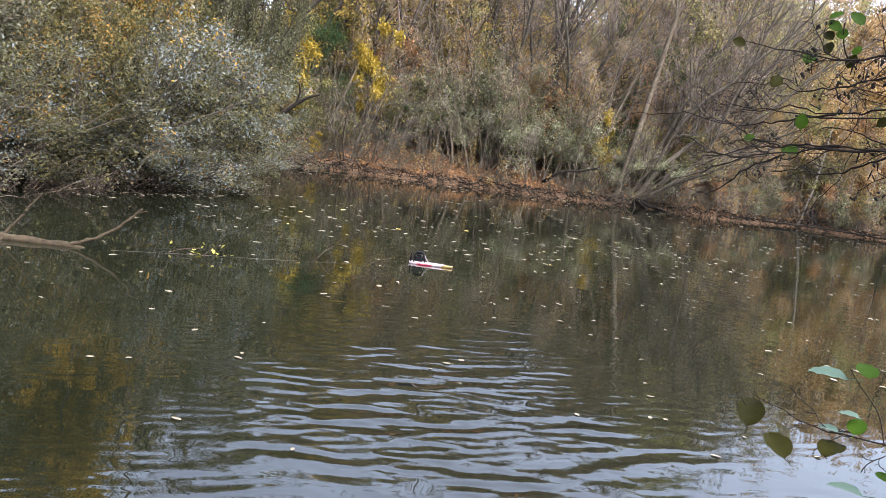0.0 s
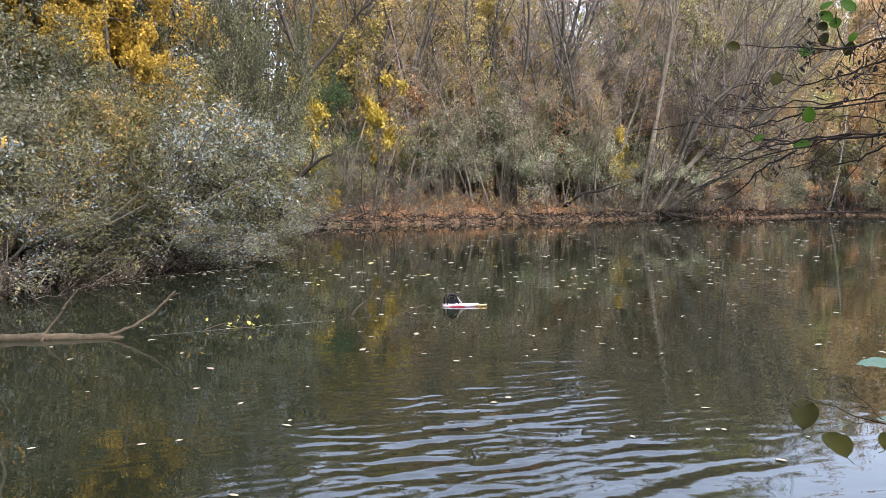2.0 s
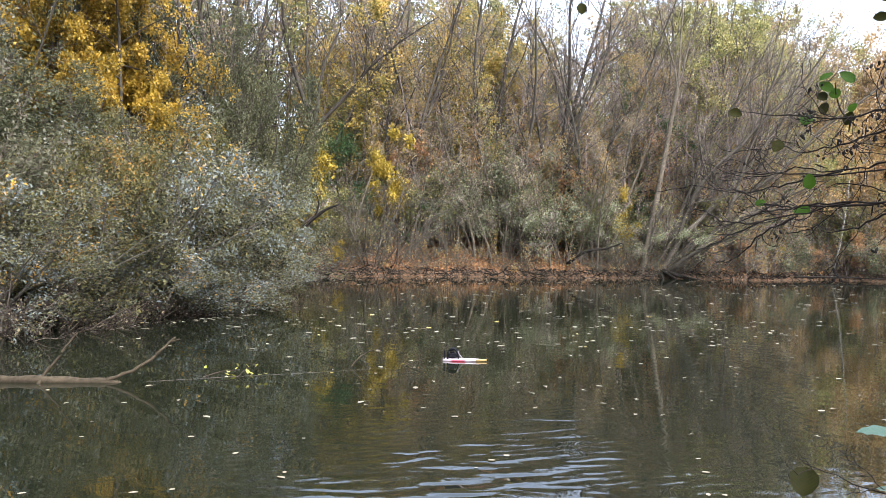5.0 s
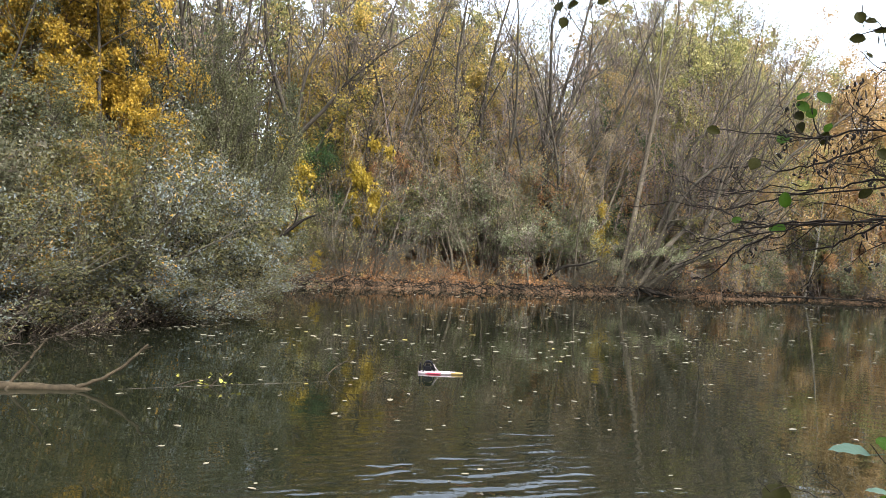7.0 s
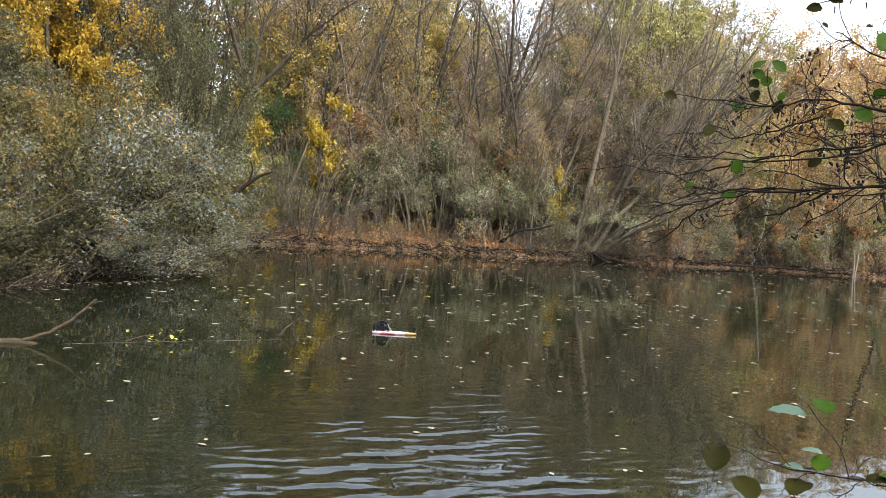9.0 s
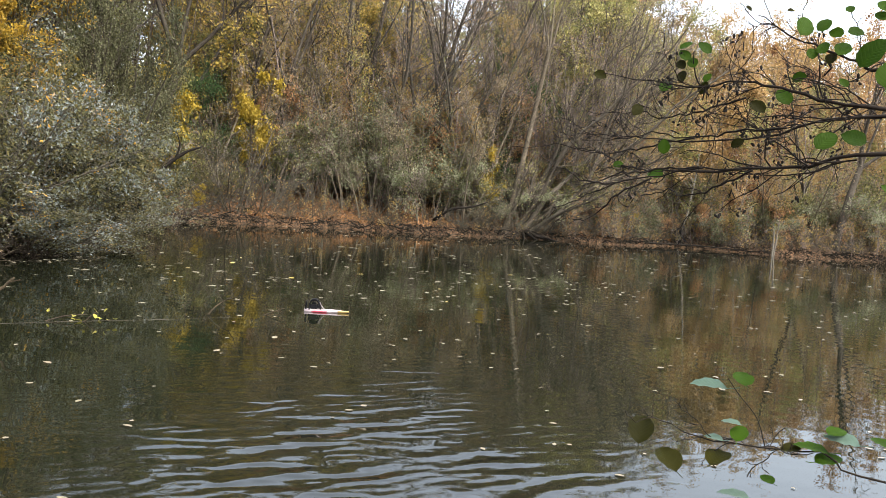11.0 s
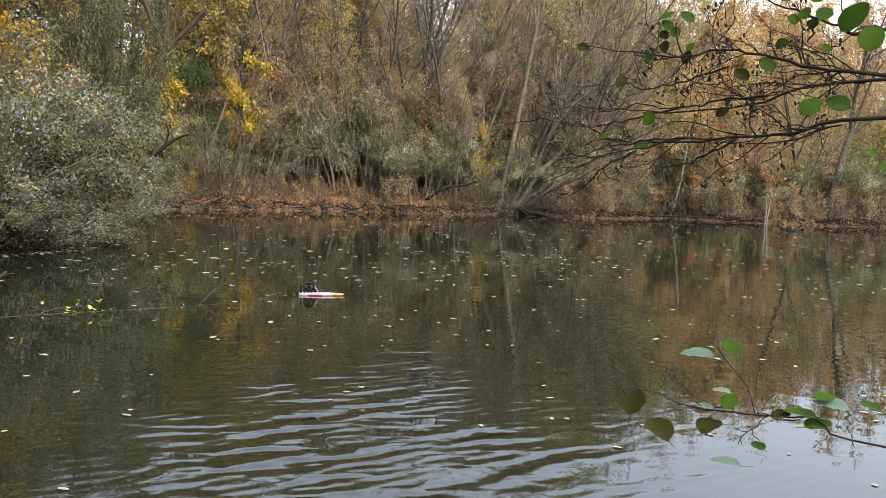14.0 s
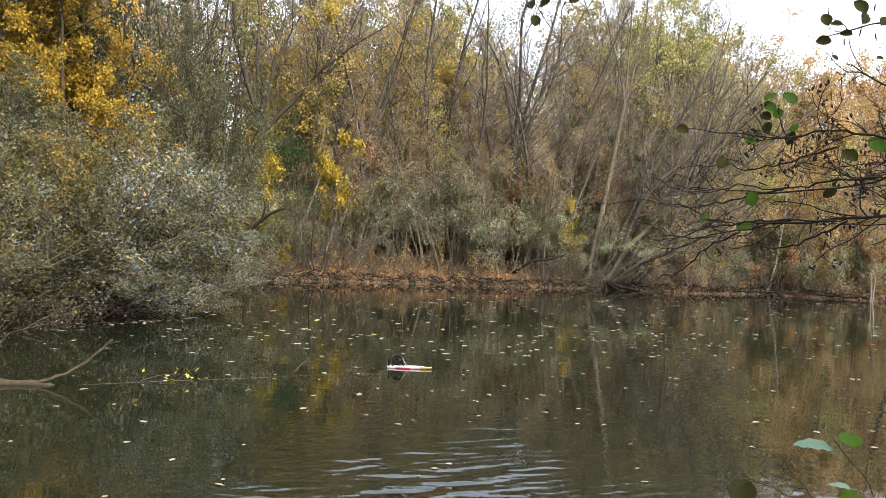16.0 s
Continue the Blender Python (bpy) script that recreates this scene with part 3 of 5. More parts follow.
# tall half-bare alders with dark trunks
alder = woody("alder_tree", 11, "tall alder with dark trunk, half bare autumn crown", "tree", FAR, 16.0, 2, 0.19, 0.30, (0, 0), 12, 0.28, 46, 0.42, 6, 5,
              700, (0.10, 0.08), BRUSH_LEAF, BARK_DARK, TWIG_LILAC, 0.08, 0.12, wobble=0.12, twig_r=0.007)
stand(alder, [(-10.5, 38.0, 75, 1.05, 1.1), (-8.4, 33.0, 200, 0.95, 1.05), (-9.8, 29.5, 310, 0.9, 1.05), (11.5, 42.0, 10, 0.95, 1.0), (2.6, 39.2, 80, 0.95, 1.0)])
forked = woody("alder_tree", 15, "dark alder forking into upright and spreading limbs", "tree", FAR, 9.0, 1, 0.21, 0.2, (0, 0), 11, 0.2, 44, 0.36, 6, 5,
               420, (0.10, 0.08), BRUSH_LEAF, BARK_DARK, TWIG_LILAC, 0.10, 0.12, 9, wobble=0.10, twig_r=0.006, stem_ways=[(-0.12, 0.0, 0.9), (0.06, 0.1, 1.0), (0.72, -0.1, 0.85), (-0.38, 0.1, 0.8)], bole=5.0, bole_lean=(0.05, 0.0))
settle(forked, -6.75, 36.0, 0)
copy_thing(forked, pose(24.7, 35.7, ground_z(24.7, 35.7), 0, 13, 0) @ Matrix.Diagonal((0.8, 0.8, 0.85, 1)))
twin = woody("alder_tree", 16, "dark alder with two long stems leaning apart", "tree", FAR, 10.5, 1, 0.17, 0.2, (0, 0), 11, 0.2, 44, 0.34, 6, 5,
             380, (0.10, 0.08), BRUSH_LEAF, BARK_DARK, TWIG_LILAC, 0.10, 0.12, 9, wobble=0.09, twig_r=0.006, stem_ways=[(0.16, 0.0, 1.0), (0.42, 0.1, 0.9), (-0.10, 0.1, 0.95)], bole=4.4, bole_lean=(0.0, 0.0))
settle(twin, -2.25, 37.0, 0)
put(twin, 23.6, 36.0, 190, 0.7, 0.8)
dark = woody("alder_tree", 17, "black-barked tree with a bent trunk and rising limbs", "tree", FAR, 9.0, 1, 0.19, 0.2, (0, 0), 12, 0.15, 42, 0.36, 6, 6,
             200, (0.10, 0.08), BRUSH_LEAF, BARK_DARK, TWIG_LILAC, 0.12, 0.12, 9, wobble=0.10, twig_r=0.006, stem_ways=[(0.26, 0.0, 1.0), (0.62, 0.1, 0.8), (-0.12, 0.1, 0.9)], bole=5.6, bole_lean=(0.05, 0.0))
settle(dark, 5.55, 37.0, 0)
alder2 = woody("alder_tree", 12, "slender dark-stemmed tree with thin brown leaves", "tree", FAR, 15.5, 1, 0.16, 0.05, (0.12, 0), 14, 0.33, 46, 0.36, 6, 5,
               700, (0.10, 0.08), BRUSH_LEAF, BARK_DARK, TWIG_LILAC, 0.09, 0.14, wobble=0.11, twig_r=0.007)
stand(alder2, [(-4.1, 36.9, 0, 1.0, 1.0), (-0.7, 40.0, 5, 1.0, 1.0), (0.9, 38.6, 160, 0.75, 0.9), (7.6, 39.0, 300, 0.85, 0.85), (-8.6, 41.5, 110, 1.1, 1.15), (14.5, 43.0, 40, 0.9, 1.0), (33.0, 38.0, 10, 0.8, 0.9), (4.4, 40.2, 290, 1.1, 1.05), (4.9, 38.0, 175, 0.8, 0.9)])
bare = woody("bare_tree", 14, "tall bare tree with fine grey twigs", "tree", FAR, 16.5, 2, 0.12, 0.26, (0.03, 0), 14, 0.34, 38, 0.34, 7, 7,
             0, (0.1, 0.1), None, BARK_GREY, TWIG_LILAC, 0.09, 0.12, wobble=0.10, twig_r=0.006)
stand(bare, [(-7.6, 39.5, 0, 1.0, 1.0), (-5.4, 41.0, 60, 1.0, 1.02), (-3.0, 40.0, 110, 1.0, 1.0), (-1.0, 42.0, 170, 1.0, 1.0), (1.6, 41.0, 220, 1.0, 1.0), (3.7, 38.2, 280, 0.9, 1.0), (5.4, 38.8, 330, 0.9, 0.95), (9.4, 39.0, 30, 0.95, 1.0),
             (11.6, 40.0, 90, 1.0, 1.0), (13.9, 41.5, 150, 0.95, 1.0), (16.2, 41.0, 200, 0.85, 0.95), (7.0, 38.0, 250, 0.8, 0.9), (12.9, 38.4, 310, 0.72, 0.95), (14.9, 39.0, 70, 0.72, 0.95), (2.2, 38.6, 20, 0.85, 0.95), (8.4, 40.0, 140, 0.8, 0.9)])
alder3 = woody("slender_tree", 13, "thin bare grey-stemmed tree in the brushwood", "tree", FAR, 8.5, 1, 0.085, 0.08, (0.04, 0), 10, 0.25, 44, 0.34, 5, 4,
               700, (0.095, 0.07), TAN, BARK_WILLOW, TWIG_LILAC, 0.10, 0.12, wobble=0.10, twig_r=0.008)
stand(alder3, [(-3.0, 34.2, 15, 0.7, 0.9), (0.2, 34.8, 75, 0.7, 1.0), (1.7, 34.3, 135, 0.6, 0.9), (4.2, 34.5, 195, 0.7, 1.0), (6.2, 34.8, 255, 0.8, 1.0), (14.0, 36.0, 315, 0.6, 0.8), (18.0, 37.0, 5, 0.6, 0.9), (25.0, 35.5, 65, 0.7, 0.8), (-4.6, 34.6, 0, 0.9, 1.0), (-1.9, 35.0, 40, 1.0, 0.9), (-0.3, 35.6, 90, 0.8, 1.0), (1.0, 35.2, 140, 1.0, 1.0), (2.3, 36.0, 190, 0.9, 1.1), (3.0, 35.4, 240, 0.8, 0.8), (5.6, 35.6, 280, 0.9, 0.9), (6.9, 36.2, 330, 1.1, 1.0), (11.8, 36.6, 20, 0.8, 0.8),
               (13.2, 37.0, 60, 0.7, 0.8), (16.9, 37.4, 110, 0.8, 0.8), (19.3, 37.2, 160, 0.8, 0.7), (21.6, 36.8, 210, 0.8, 0.8), (23.4, 36.0, 260, 0.8, 0.8), (28.6, 36.6, 300, 0.9, 0.9)])

# yellow and olive trees
gold = woody("maple_tree", 21, "maple in bright golden autumn leaf, hanging in tiers", "tree", FAR, 12.0, 2, 0.13, 0.16, (0, 0), 24, 0.30, 78, 0.34, 8, 7,
             72000, (0.115, 0.10), YELLOW, BARK_DARK, TWIG_DARK, -0.02, 0.10, bough_angle=55, leaf_clump=12)
stand(gold, [(-10.2, 25.3, 60, 0.82, 1.15), (-12.2, 26.4, 150, 0.95, 1.1), (-5.2, 44.5, 100, 0.9, 1.0)])
olive = woody("willow_tree", 31, "pale willow with sparse yellow-green leaves", "tree", FAR, 13.0, 3, 0.10, 0.24, (0, 0), 13, 0.25, 34, 0.36, 6, 7,
              5200, (0.17, 0.09), YELLOW_GREEN, BARK_GREY, TWIG_GREY, 0.12, 0.14)
stand(olive, [(10.8, 40.5, 0, 0.95, 1.1), (13.8, 40.5, 120, 0.95, 1.1), (16.5, 42.5, 240, 0.95, 1.1), (12.4, 38.6, 60, 0.9, 1.1), (15.0, 39.4, 200, 0.9, 1.15), (28.5, 43.0, 160, 0.8, 0.9)])
ochre = woody("birch_tree", 41, "birch with white trunk and ochre autumn leaves", "tree", FAR, 12.0, 1, 0.10, 0.05, (0.08, 0), 20, 0.25, 48, 0.30, 7, 6,
              6500, (0.16, 0.13), OCHRE, BIRCH, TWIG_DARK, 0.02, 0.13)
stand(ochre, [(18.3, 39.0, 0, 0.9, 0.95), (22.0, 43.5, 180, 0.95, 1.0), (24.6, 46.0, 270, 1.0, 1.0), (8.5, 46.0, 40, 0.85, 0.9), (26.5, 44.0, 90, 0.95, 1.0)])
young_birch = woody("birch_tree", 42, "thin young birch with a white stem and few leaves", "tree", FAR, 7.0, 1, 0.055, 0.05, (0.10, 0), 12, 0.30, 46, 0.30, 5, 4,
                    900, (0.10, 0.08), OCHRE, BIRCH, TWIG_LILAC, 0.05, 0.12, twig_r=0.006)
stand(young_birch, [(15.6, 38.4, 30, 0.8, 0.95), (14.2, 38.8, 80, 0.75, 1.0), (20.3, 38.8, 200, 0.9, 1.0), (17.2, 36.9, -20, 1.1, 1.0), (18.9, 36.4, 160, 0.7, 1.0), (13.3, 35.5, 200, 0.6, 1.0), (15.1, 36.4, 100, 0.65, 1.1), (19.4, 36.0, 10, 0.7, 1.1), (21.3, 35.9, 60, 0.6, 1.0), (12.3, 36.6, 10, 0.8, 1.0), (16.4, 37.4, 250, 0.6, 1.1), (23.2, 36.6, 300, 0.7, 1.0), (11.4, 36.9, 330, 0.7, 1.0)])
rust = woody("oak_tree", 51, "oak with rusty brown leaves on dark limbs", "tree", FAR, 11.0, 1, 0.15, 0.05, (0, 0), 17, 0.22, 55, 0.36, 7, 6,
             6500, (0.18, 0.14), RUST, BARK_DARK, TWIG_DARK, 0.03, 0.14)
stand(rust, [(26.8, 43.0, 0, 0.95, 1.05), (6.2, 44.0, 100, 0.85, 0.95), (35.5, 43.0, 220, 1.1, 1.1)])
dark_green = woody("holly_tree", 61, "dark green evergreen tree in the wood", "tree", FAR, 7.0, 2, 0.08, 0.12, (0, 0), 14, 0.12, 58, 0.4, 7, 6,
                   4600, (0.12, 0.09), GREEN, BARK_DARK, TWIG_DARK, 0.02, 0.14)
# the first two are added as dark backing, for the shade between shrub stems
stand(dark_green, [(-1.5, 36.0, 40, 0.42, 0.8), (-3.7, 35.7, 130, 0.42, 0.8), (-5.1, 36.6, 0, 0.62, 1.2), (9.3, 38.2, 70, 0.7, 1.5), (0.2, 38.0, 90, 0.4, 0.9), (11.4, 38.6, 200, 0.75, 1.1), (14.6, 37.6, 30, 0.4, 0.9), (-11.5, 34.5, 150, 1.1, 1.1)])

# small yellow trees by the shore
sprig = woody("young_maple", 71, "young maple with clear yellow leaves at the bank", "tree", FAR, 5.4, 2, 0.05, 0.14, (0, 0), 10, 0.35, 55, 0.30, 5, 5,
              3600, (0.14, 0.115), LEMON, BARK_DARK, TWIG_DARK, 0.03, 0.10)
stand(sprig, [(-5.7, 32.5, 0, 0.95, 1.12), (-2.8, 35.2, 120, 0.8, 1.35),  (-4.6, 31.9, 200, 0.3, 0.8), (7.7, 36.0, 30, 0.6, 1.2), (18.4, 37.2, 60, 0.3, 0.9), (21.8, 36.0, 10, 0.3, 0.7), (14.8, 36.4, 40, 0.3, 0.8), (-6.6, 31.0, 140, 0.6, 0.8), (-8.0, 33.0, 250, 0.8, 0.9)])

# grey twiggy shrubs along the water
grey = woody("sallow_shrub", 81, "grey twiggy sallow shrub with few faded leaves", "shrub", SHRUBS, 4.6, 10, 0.034, 0.8, (0, -0.1), 7, 0.12, 40, 0.42, 5, 3,
             260, (0.09, 0.06), BRUSH_LEAF, BARK_SALLOW, BARK_GREY, 0.05, 0.10, 8, 0.5, wobble=0.16, twig_r=0.008)
stand(grey, [(8.0, 35.0, 44, 0.4, 0.8), (10.3, 35.3, 280, 0.45, 0.6), (11.0, 35.3, 20, 0.45, 0.7), (12.2, 35.3, 130, 0.45, 0.6), (6.6, 34.5, 230, 0.4, 0.7), (-1.4, 32.9, 120, 0.35, 0.6), (3.0, 33.7, 310, 0.3, 0.6), (15.2, 36.0, 75, 0.45, 0.7), (-3.4, 33.2, 0, 1.0, 1.05), (-4.4, 32.2, 170, 0.5, 0.7), (-2.4, 33.4, 70, 0.85, 0.95), (-1.3, 34.4, 60, 0.5, 0.8), (9.9, 35.4, 100, 0.5, 0.6), (13.6, 35.2, 250, 0.5, 0.6), (16.2, 36.8, 200, 0.5, 0.6), (0.3, 33.7, 15, 0.3, 0.9), (2.1, 34.0, 200, 0.28, 0.9), (5.9, 34.3, 100, 0.35, 0.8), (20.0, 35.4, 10, 0.45, 0.6), (24.4, 35.0, 100, 0.6, 0.6), (3.4, 36.0, 180, 0.6, 1.1), (7.4, 35.2, 300, 0.6, 0.9),
             (18.9, 36.0, 50, 0.45, 0.6), (-5.8, 31.4, 33, 0.5, 0.6), (17.2, 37.6, 140, 0.8, 0.8), (22.4, 35.2, 260, 0.5, 0.6),
             (27.5, 35.6, 320, 0.7, 0.8), (30.5, 36.2, 20, 0.9, 0.9), (34.0, 35.6, 90, 1.0, 1.0), (9.9, 37.0, 77, 0.9, 1.1)])
mid = woody("sallow_shrub", 82, "grey-green sallow shrub, bare stems below its leaves", "shrub", SHRUBS, 4.4, 8, 0.04, 0.5, (0, -0.1), 8, 0.42, 50, 0.40, 5, 3,
            2800, (0.14, 0.085), SALLOW_DARK, TWIG_GREY, TWIG_LILAC, 0.03, 0.14, 8, 0.5, wobble=0.11, twig_r=0.008)
stand(mid, [(4.9, 35.4, 0, 0.8, 0.9), (0.9, 35.6, 130, 0.75, 0.95), (2.4, 35.8, 220, 0.8, 0.9), (3.8, 35.6, 20, 0.65, 0.9), (6.9, 35.9, 90, 0.7, 0.8), (7.7, 35.6, 200, 0.5, 0.7), (0.2, 36.8, 200, 0.8, 1.2), (3.0, 37.2, 310, 0.9, 1.2), (5.6, 36.9, 60, 0.8, 1.1), (8.6, 36.8, 70, 0.7, 0.8), (10.4, 36.6, 40, 0.7, 0.8), (12.8, 36.4, 70, 0.5, 0.7), (15.8, 37.4, 150, 0.6, 0.7), (18.6, 37.2, 170, 0.5, 0.6), (21.6, 36.4, 20, 0.6, 0.6), (24.2, 36.4, 250, 0.8, 0.8), (26.4, 35.8, 10, 0.8, 0.8),
            (29.0, 35.8, 66, 0.9, 0.8), (32.2, 36.0, 170, 1.0, 1.0), (-7.4, 30.6, 80, 0.9, 1.0), (-6.8, 33.0, 10, 0.9, 0.9), (36.5, 35.2, 100, 1.2, 1.1)])
brown = woody("beech_shrub", 83, "low beech shrub with orange-brown leaves", "shrub", SHRUBS, 4.2, 7, 0.03, 0.4, (0, 0), 8, 0.12, 42, 0.4, 5, 3,
              2400, (0.13, 0.10), RUST, TWIG_DARK, TWIG_DARK, 0.06, 0.10, 8, 0.4)
stand(brown, [(12.9, 36.6, 15, 0.5, 0.7), (16.3, 37.2, 75, 0.55, 0.6), (19.6, 36.8, 135, 0.5, 0.6), (23.0, 36.4, 195, 0.5, 0.7), (26.5, 37.0, 255, 0.6, 0.7), (-1.6, 37.4, 0, 1.0, 1.2), (4.8, 37.4, 80, 1.0, 1.2), (13.6, 38.6, 160, 0.8, 0.8), (16.6, 39.4, 240, 0.9, 0.8), (19.0, 38.8, 320, 0.7, 0.6), (21.3, 39.0, 40, 0.9, 0.9), (8.8, 39.4, 120, 1.0, 1.3), (-4.3, 37.6, 200, 0.7, 0.7)])

spindle = woody("spindle_bush", 84, "olive-green spindle bush with yellowing leaves", "shrub", SHRUBS, 4.4, 8, 0.045, 0.5, (0, -0.05), 8, 0.2, 46, 0.42, 5, 3,
                4000, (0.14, 0.09), OLIVE, TWIG_GREY, TWIG_GREY, 0.04, 0.14, 8, 0.4, wobble=0.10, twig_r=0.011)
stand(spindle, [(-5.2, 33.7, 30, 0.5, 0.8), (-3.9, 34.3, 160, 0.5, 0.8), (-6.4, 32.6, 0, 0.55, 0.9), (-4.7, 35.6, 70, 0.7, 1.0), (-7.6, 33.6, 140, 1.0, 1.3), (-1.6, 36.0, 210, 0.8, 1.2), (3.2, 36.4, 280, 0.8, 1.2), (7.0, 36.6, 350, 0.8, 1.1), (12.2, 37.0, 50, 0.8, 1.0), (18.2, 38.0, 120, 0.8, 1.0), (22.6, 36.6, 190, 0.7, 0.9), (27.4, 36.6, 260, 0.9, 1.0)])

# the great leaning willow at the water's edge, and a pale trunk beside it
willow = woody("leaning_willow", 91, "many-stemmed grey willow leaning over the water's edge", "tree", "", 13.2, 1, 0.115, 0.4, (0, 0), 15, 0.3, 28, 0.34, 6, 4,
               2600, (0.11, 0.045), YELLOW_GREEN, BARK_SALLOW, TWIG_LILAC, 0.09, 0.12, 13, 0.4, 0.5, 34, 0.12, 0.006, 0.03,
               [(0.45, 0.1, 0.95), (0.62, 0.2, 1.0), (0.55, -0.15, 0.9), (0.8, 0.1, 1.0), (0.95, -0.15, 0.9), (0.3, 0.25, 0.9), (0.18, 0.0, 0.7), (0.7, 0.4, 0.9), (1.25, -0.2, 0.6), (1.6, 0.1, 0.5), (2.2, -0.3, 0.42), (-0.5, -0.3, 0.3), (1.0, -0.8, 0.35), (0.05, -0.5, 0.3)], 0.32)
settle(willow, 9.1, 35.7, 0, 1.0, 0.95)
pale = woody("pale_willow", 92, "willow with one pale leaning trunk and a forked leafless top", "tree", "", 7.0, 1, 0.11, 0.0, (0, 0), 8, 0.15, 30, 0.36, 5, 5,
             500, (0.09, 0.04), YELLOW_GREEN, BARK_WILLOW, TWIG_GREY, 0.10, 0.12, 9, 0.1, 0.5, 34, 0.06, 0.006, 0.02,
             stem_ways=[(0.34, 0.0, 1.0), (-0.22, 0.05, 0.85), (0.10, 0.1, 0.95)], bole=8.2, bole_lean=(0.215, 0.0))
settle(pale, 8.2, 35.3, 0, 1.0, 1.0)

# ---- the left bank ----
sallow = woody("sallow_bush", 101, "big silvery-leaved sallow bush hanging over the water", "bush", "", 4.4, 26, 0.045, 0.95, (0.15, -0.1), 9, 0.06, 44, 0.42, 6, 4,
               46000, (0.092, 0.043), SILVER, BARK_GREY, BARK_GREY, 0.02, 0.12, 8, 0.9, 0.45, 40, 0.07, 0.005, 0.0)
settle(sallow, -6.9, 16.4, 0, 0.95, 0.95)
put(sallow, -7.9, 13.4, 140, 0.85, 0.75)
put(sallow, -5.9, 17.2, 300, 0.8, 0.6)
put(sallow, -6.9, 20.2, 250, 0.95, 1.0)
back = woody("sallow_bush", 102, "tall grey-green sallow behind the bank", "bush", "", 8.0, 9, 0.08, 0.34, (0, 0), 12, 0.08, 42, 0.36, 6, 4,
             21000, (0.115, 0.062), DARK_SALLOW, BARK_DARK, TWIG_DARK, 0.05, 0.15, 8, 0.7)
stand(back, [(-10.8, 30.0, 30, 0.9, 1.5), (-15.0, 25.0, 300, 1.0, 1.4), (-7.0, 27.0, 90, 0.75, 1.4), (-7.5, 29.4, 0, 0.6, 1.5), (-9.9, 21.5, 120, 0.8, 0.75), (-11.8, 16.5, 240, 0.9, 0.8), (-8.6, 31.5, 60, 0.8, 1.1), (-7.4, 23.8, 200, 0.55, 0.9)])
poplar = woody("grey_poplar", 103, "slim pale-stemmed poplar with loose grey-green leaves", "tree", "", 9.0, 1, 0.075, 0.03, (0.02, 0), 16, 0.16, 56, 0.19, 6, 5,
               5600, (0.074, 0.06), POPLAR_LEAF, BARK_WILLOW, TWIG_GREY, 0.04, 0.16, wobble=0.05)
settle(poplar, -7.25, 12.9, 0, 1.0, 1.0)
put(poplar, -9.6, 14.0, 120, 1.0, 1.05)
hazel = woody("hazel_bush", 105, "yellowing hazel bush among the sallows", "bush", "", 3.6, 9, 0.03, 0.6, (0.1, -0.1), 8, 0.08, 44, 0.42, 4, 3,
              9000, (0.066, 0.048), HAZEL_LEAF, BARK_GREY, BARK_GREY, 0.03, 0.10, 8, 0.6)
stand(hazel, [(-6.9, 33.4, 150, 0.9, 1.0), (-4.5, 33.5, 20, 0.5, 0.7), (-5.9, 32.3, 250, 0.45, 0.7), (-7.2, 15.6, 330, 0.95, 1.05), (-8.6, 14.6, 110, 1.0, 1.0), (-7.4, 17.8, 210, 0.9, 1.1), (-6.9, 14.9, 0, 0.75, 0.85), (-6.5, 18.4, 120, 0.85, 0.9), (-8.0, 16.8, 200, 1.0, 0.95), (-8.2, 12.6, 300, 0.8, 0.8), (-7.1, 21.8, 60, 0.9, 1.0), (-7.6, 19.4, 10, 1.1, 1.15), (-6.6, 24.6, 90, 0.9, 0.9), (-6.3, 29.6, 160, 0.7, 0.9)])
bramble = woody("bramble_bush", 104, "dark tangled brushwood at the foot of the bank", "bush", "", 1.6, 14, 0.016, 1.3, (0.2, -0.2), 7, 0.05, 45, 0.45, 4, 2,
                110, (0.06, 0.04), TAN, TWIG_GREY, TWIG_DARK, -0.02, 0.08, 8, 0.8, 0.45, 40, 0.1, 0.005, -0.05)
# the first three are added to stand in for dark shade under the bushes
stand(bramble, [(-6.1, 25.2, 330, 1.0, 1.0), (-6.1, 28.6, 80, 1.0, 1.0), (-5.8, 30.9, 190, 0.9, 0.8), (-6.3, 14.5, 20, 0.8, 0.8), (-5.6, 16.2, 170, 0.7, 0.7), (-8.0, 11.8, 60, 1.0, 0.9), (-7.0, 12.9, 240, 0.9, 0.7), (-7.3, 12.2, 0, 1.0, 1.0), (-6.7, 13.6, 100, 0.9, 0.9), (-8.3, 11.2, 200, 1.1, 1.0), (-6.0, 15.4, 300, 0.8, 0.7), (-6.2, 23.0, 60, 1.0, 0.9), (-6.4, 27.0, 160, 1.1, 0.9), (-5.4, 31.2, 20, 0.9, 0.6), (-3.9, 31.9, 120, 0.8, 0.5), (-6.3, 30.0, 250, 1.0, 0.9), (-2.2, 32.5, 10, 0.6, 0.4), (0.9, 33.4, 150, 0.6, 0.4), (4.3, 33.9, 290, 0.7, 0.5), (7.5, 34.8, 70, 0.9, 0.7),
                (10.6, 35.2, 140, 0.7, 0.5), (27.0, 34.6, 270, 1.1, 0.7)])

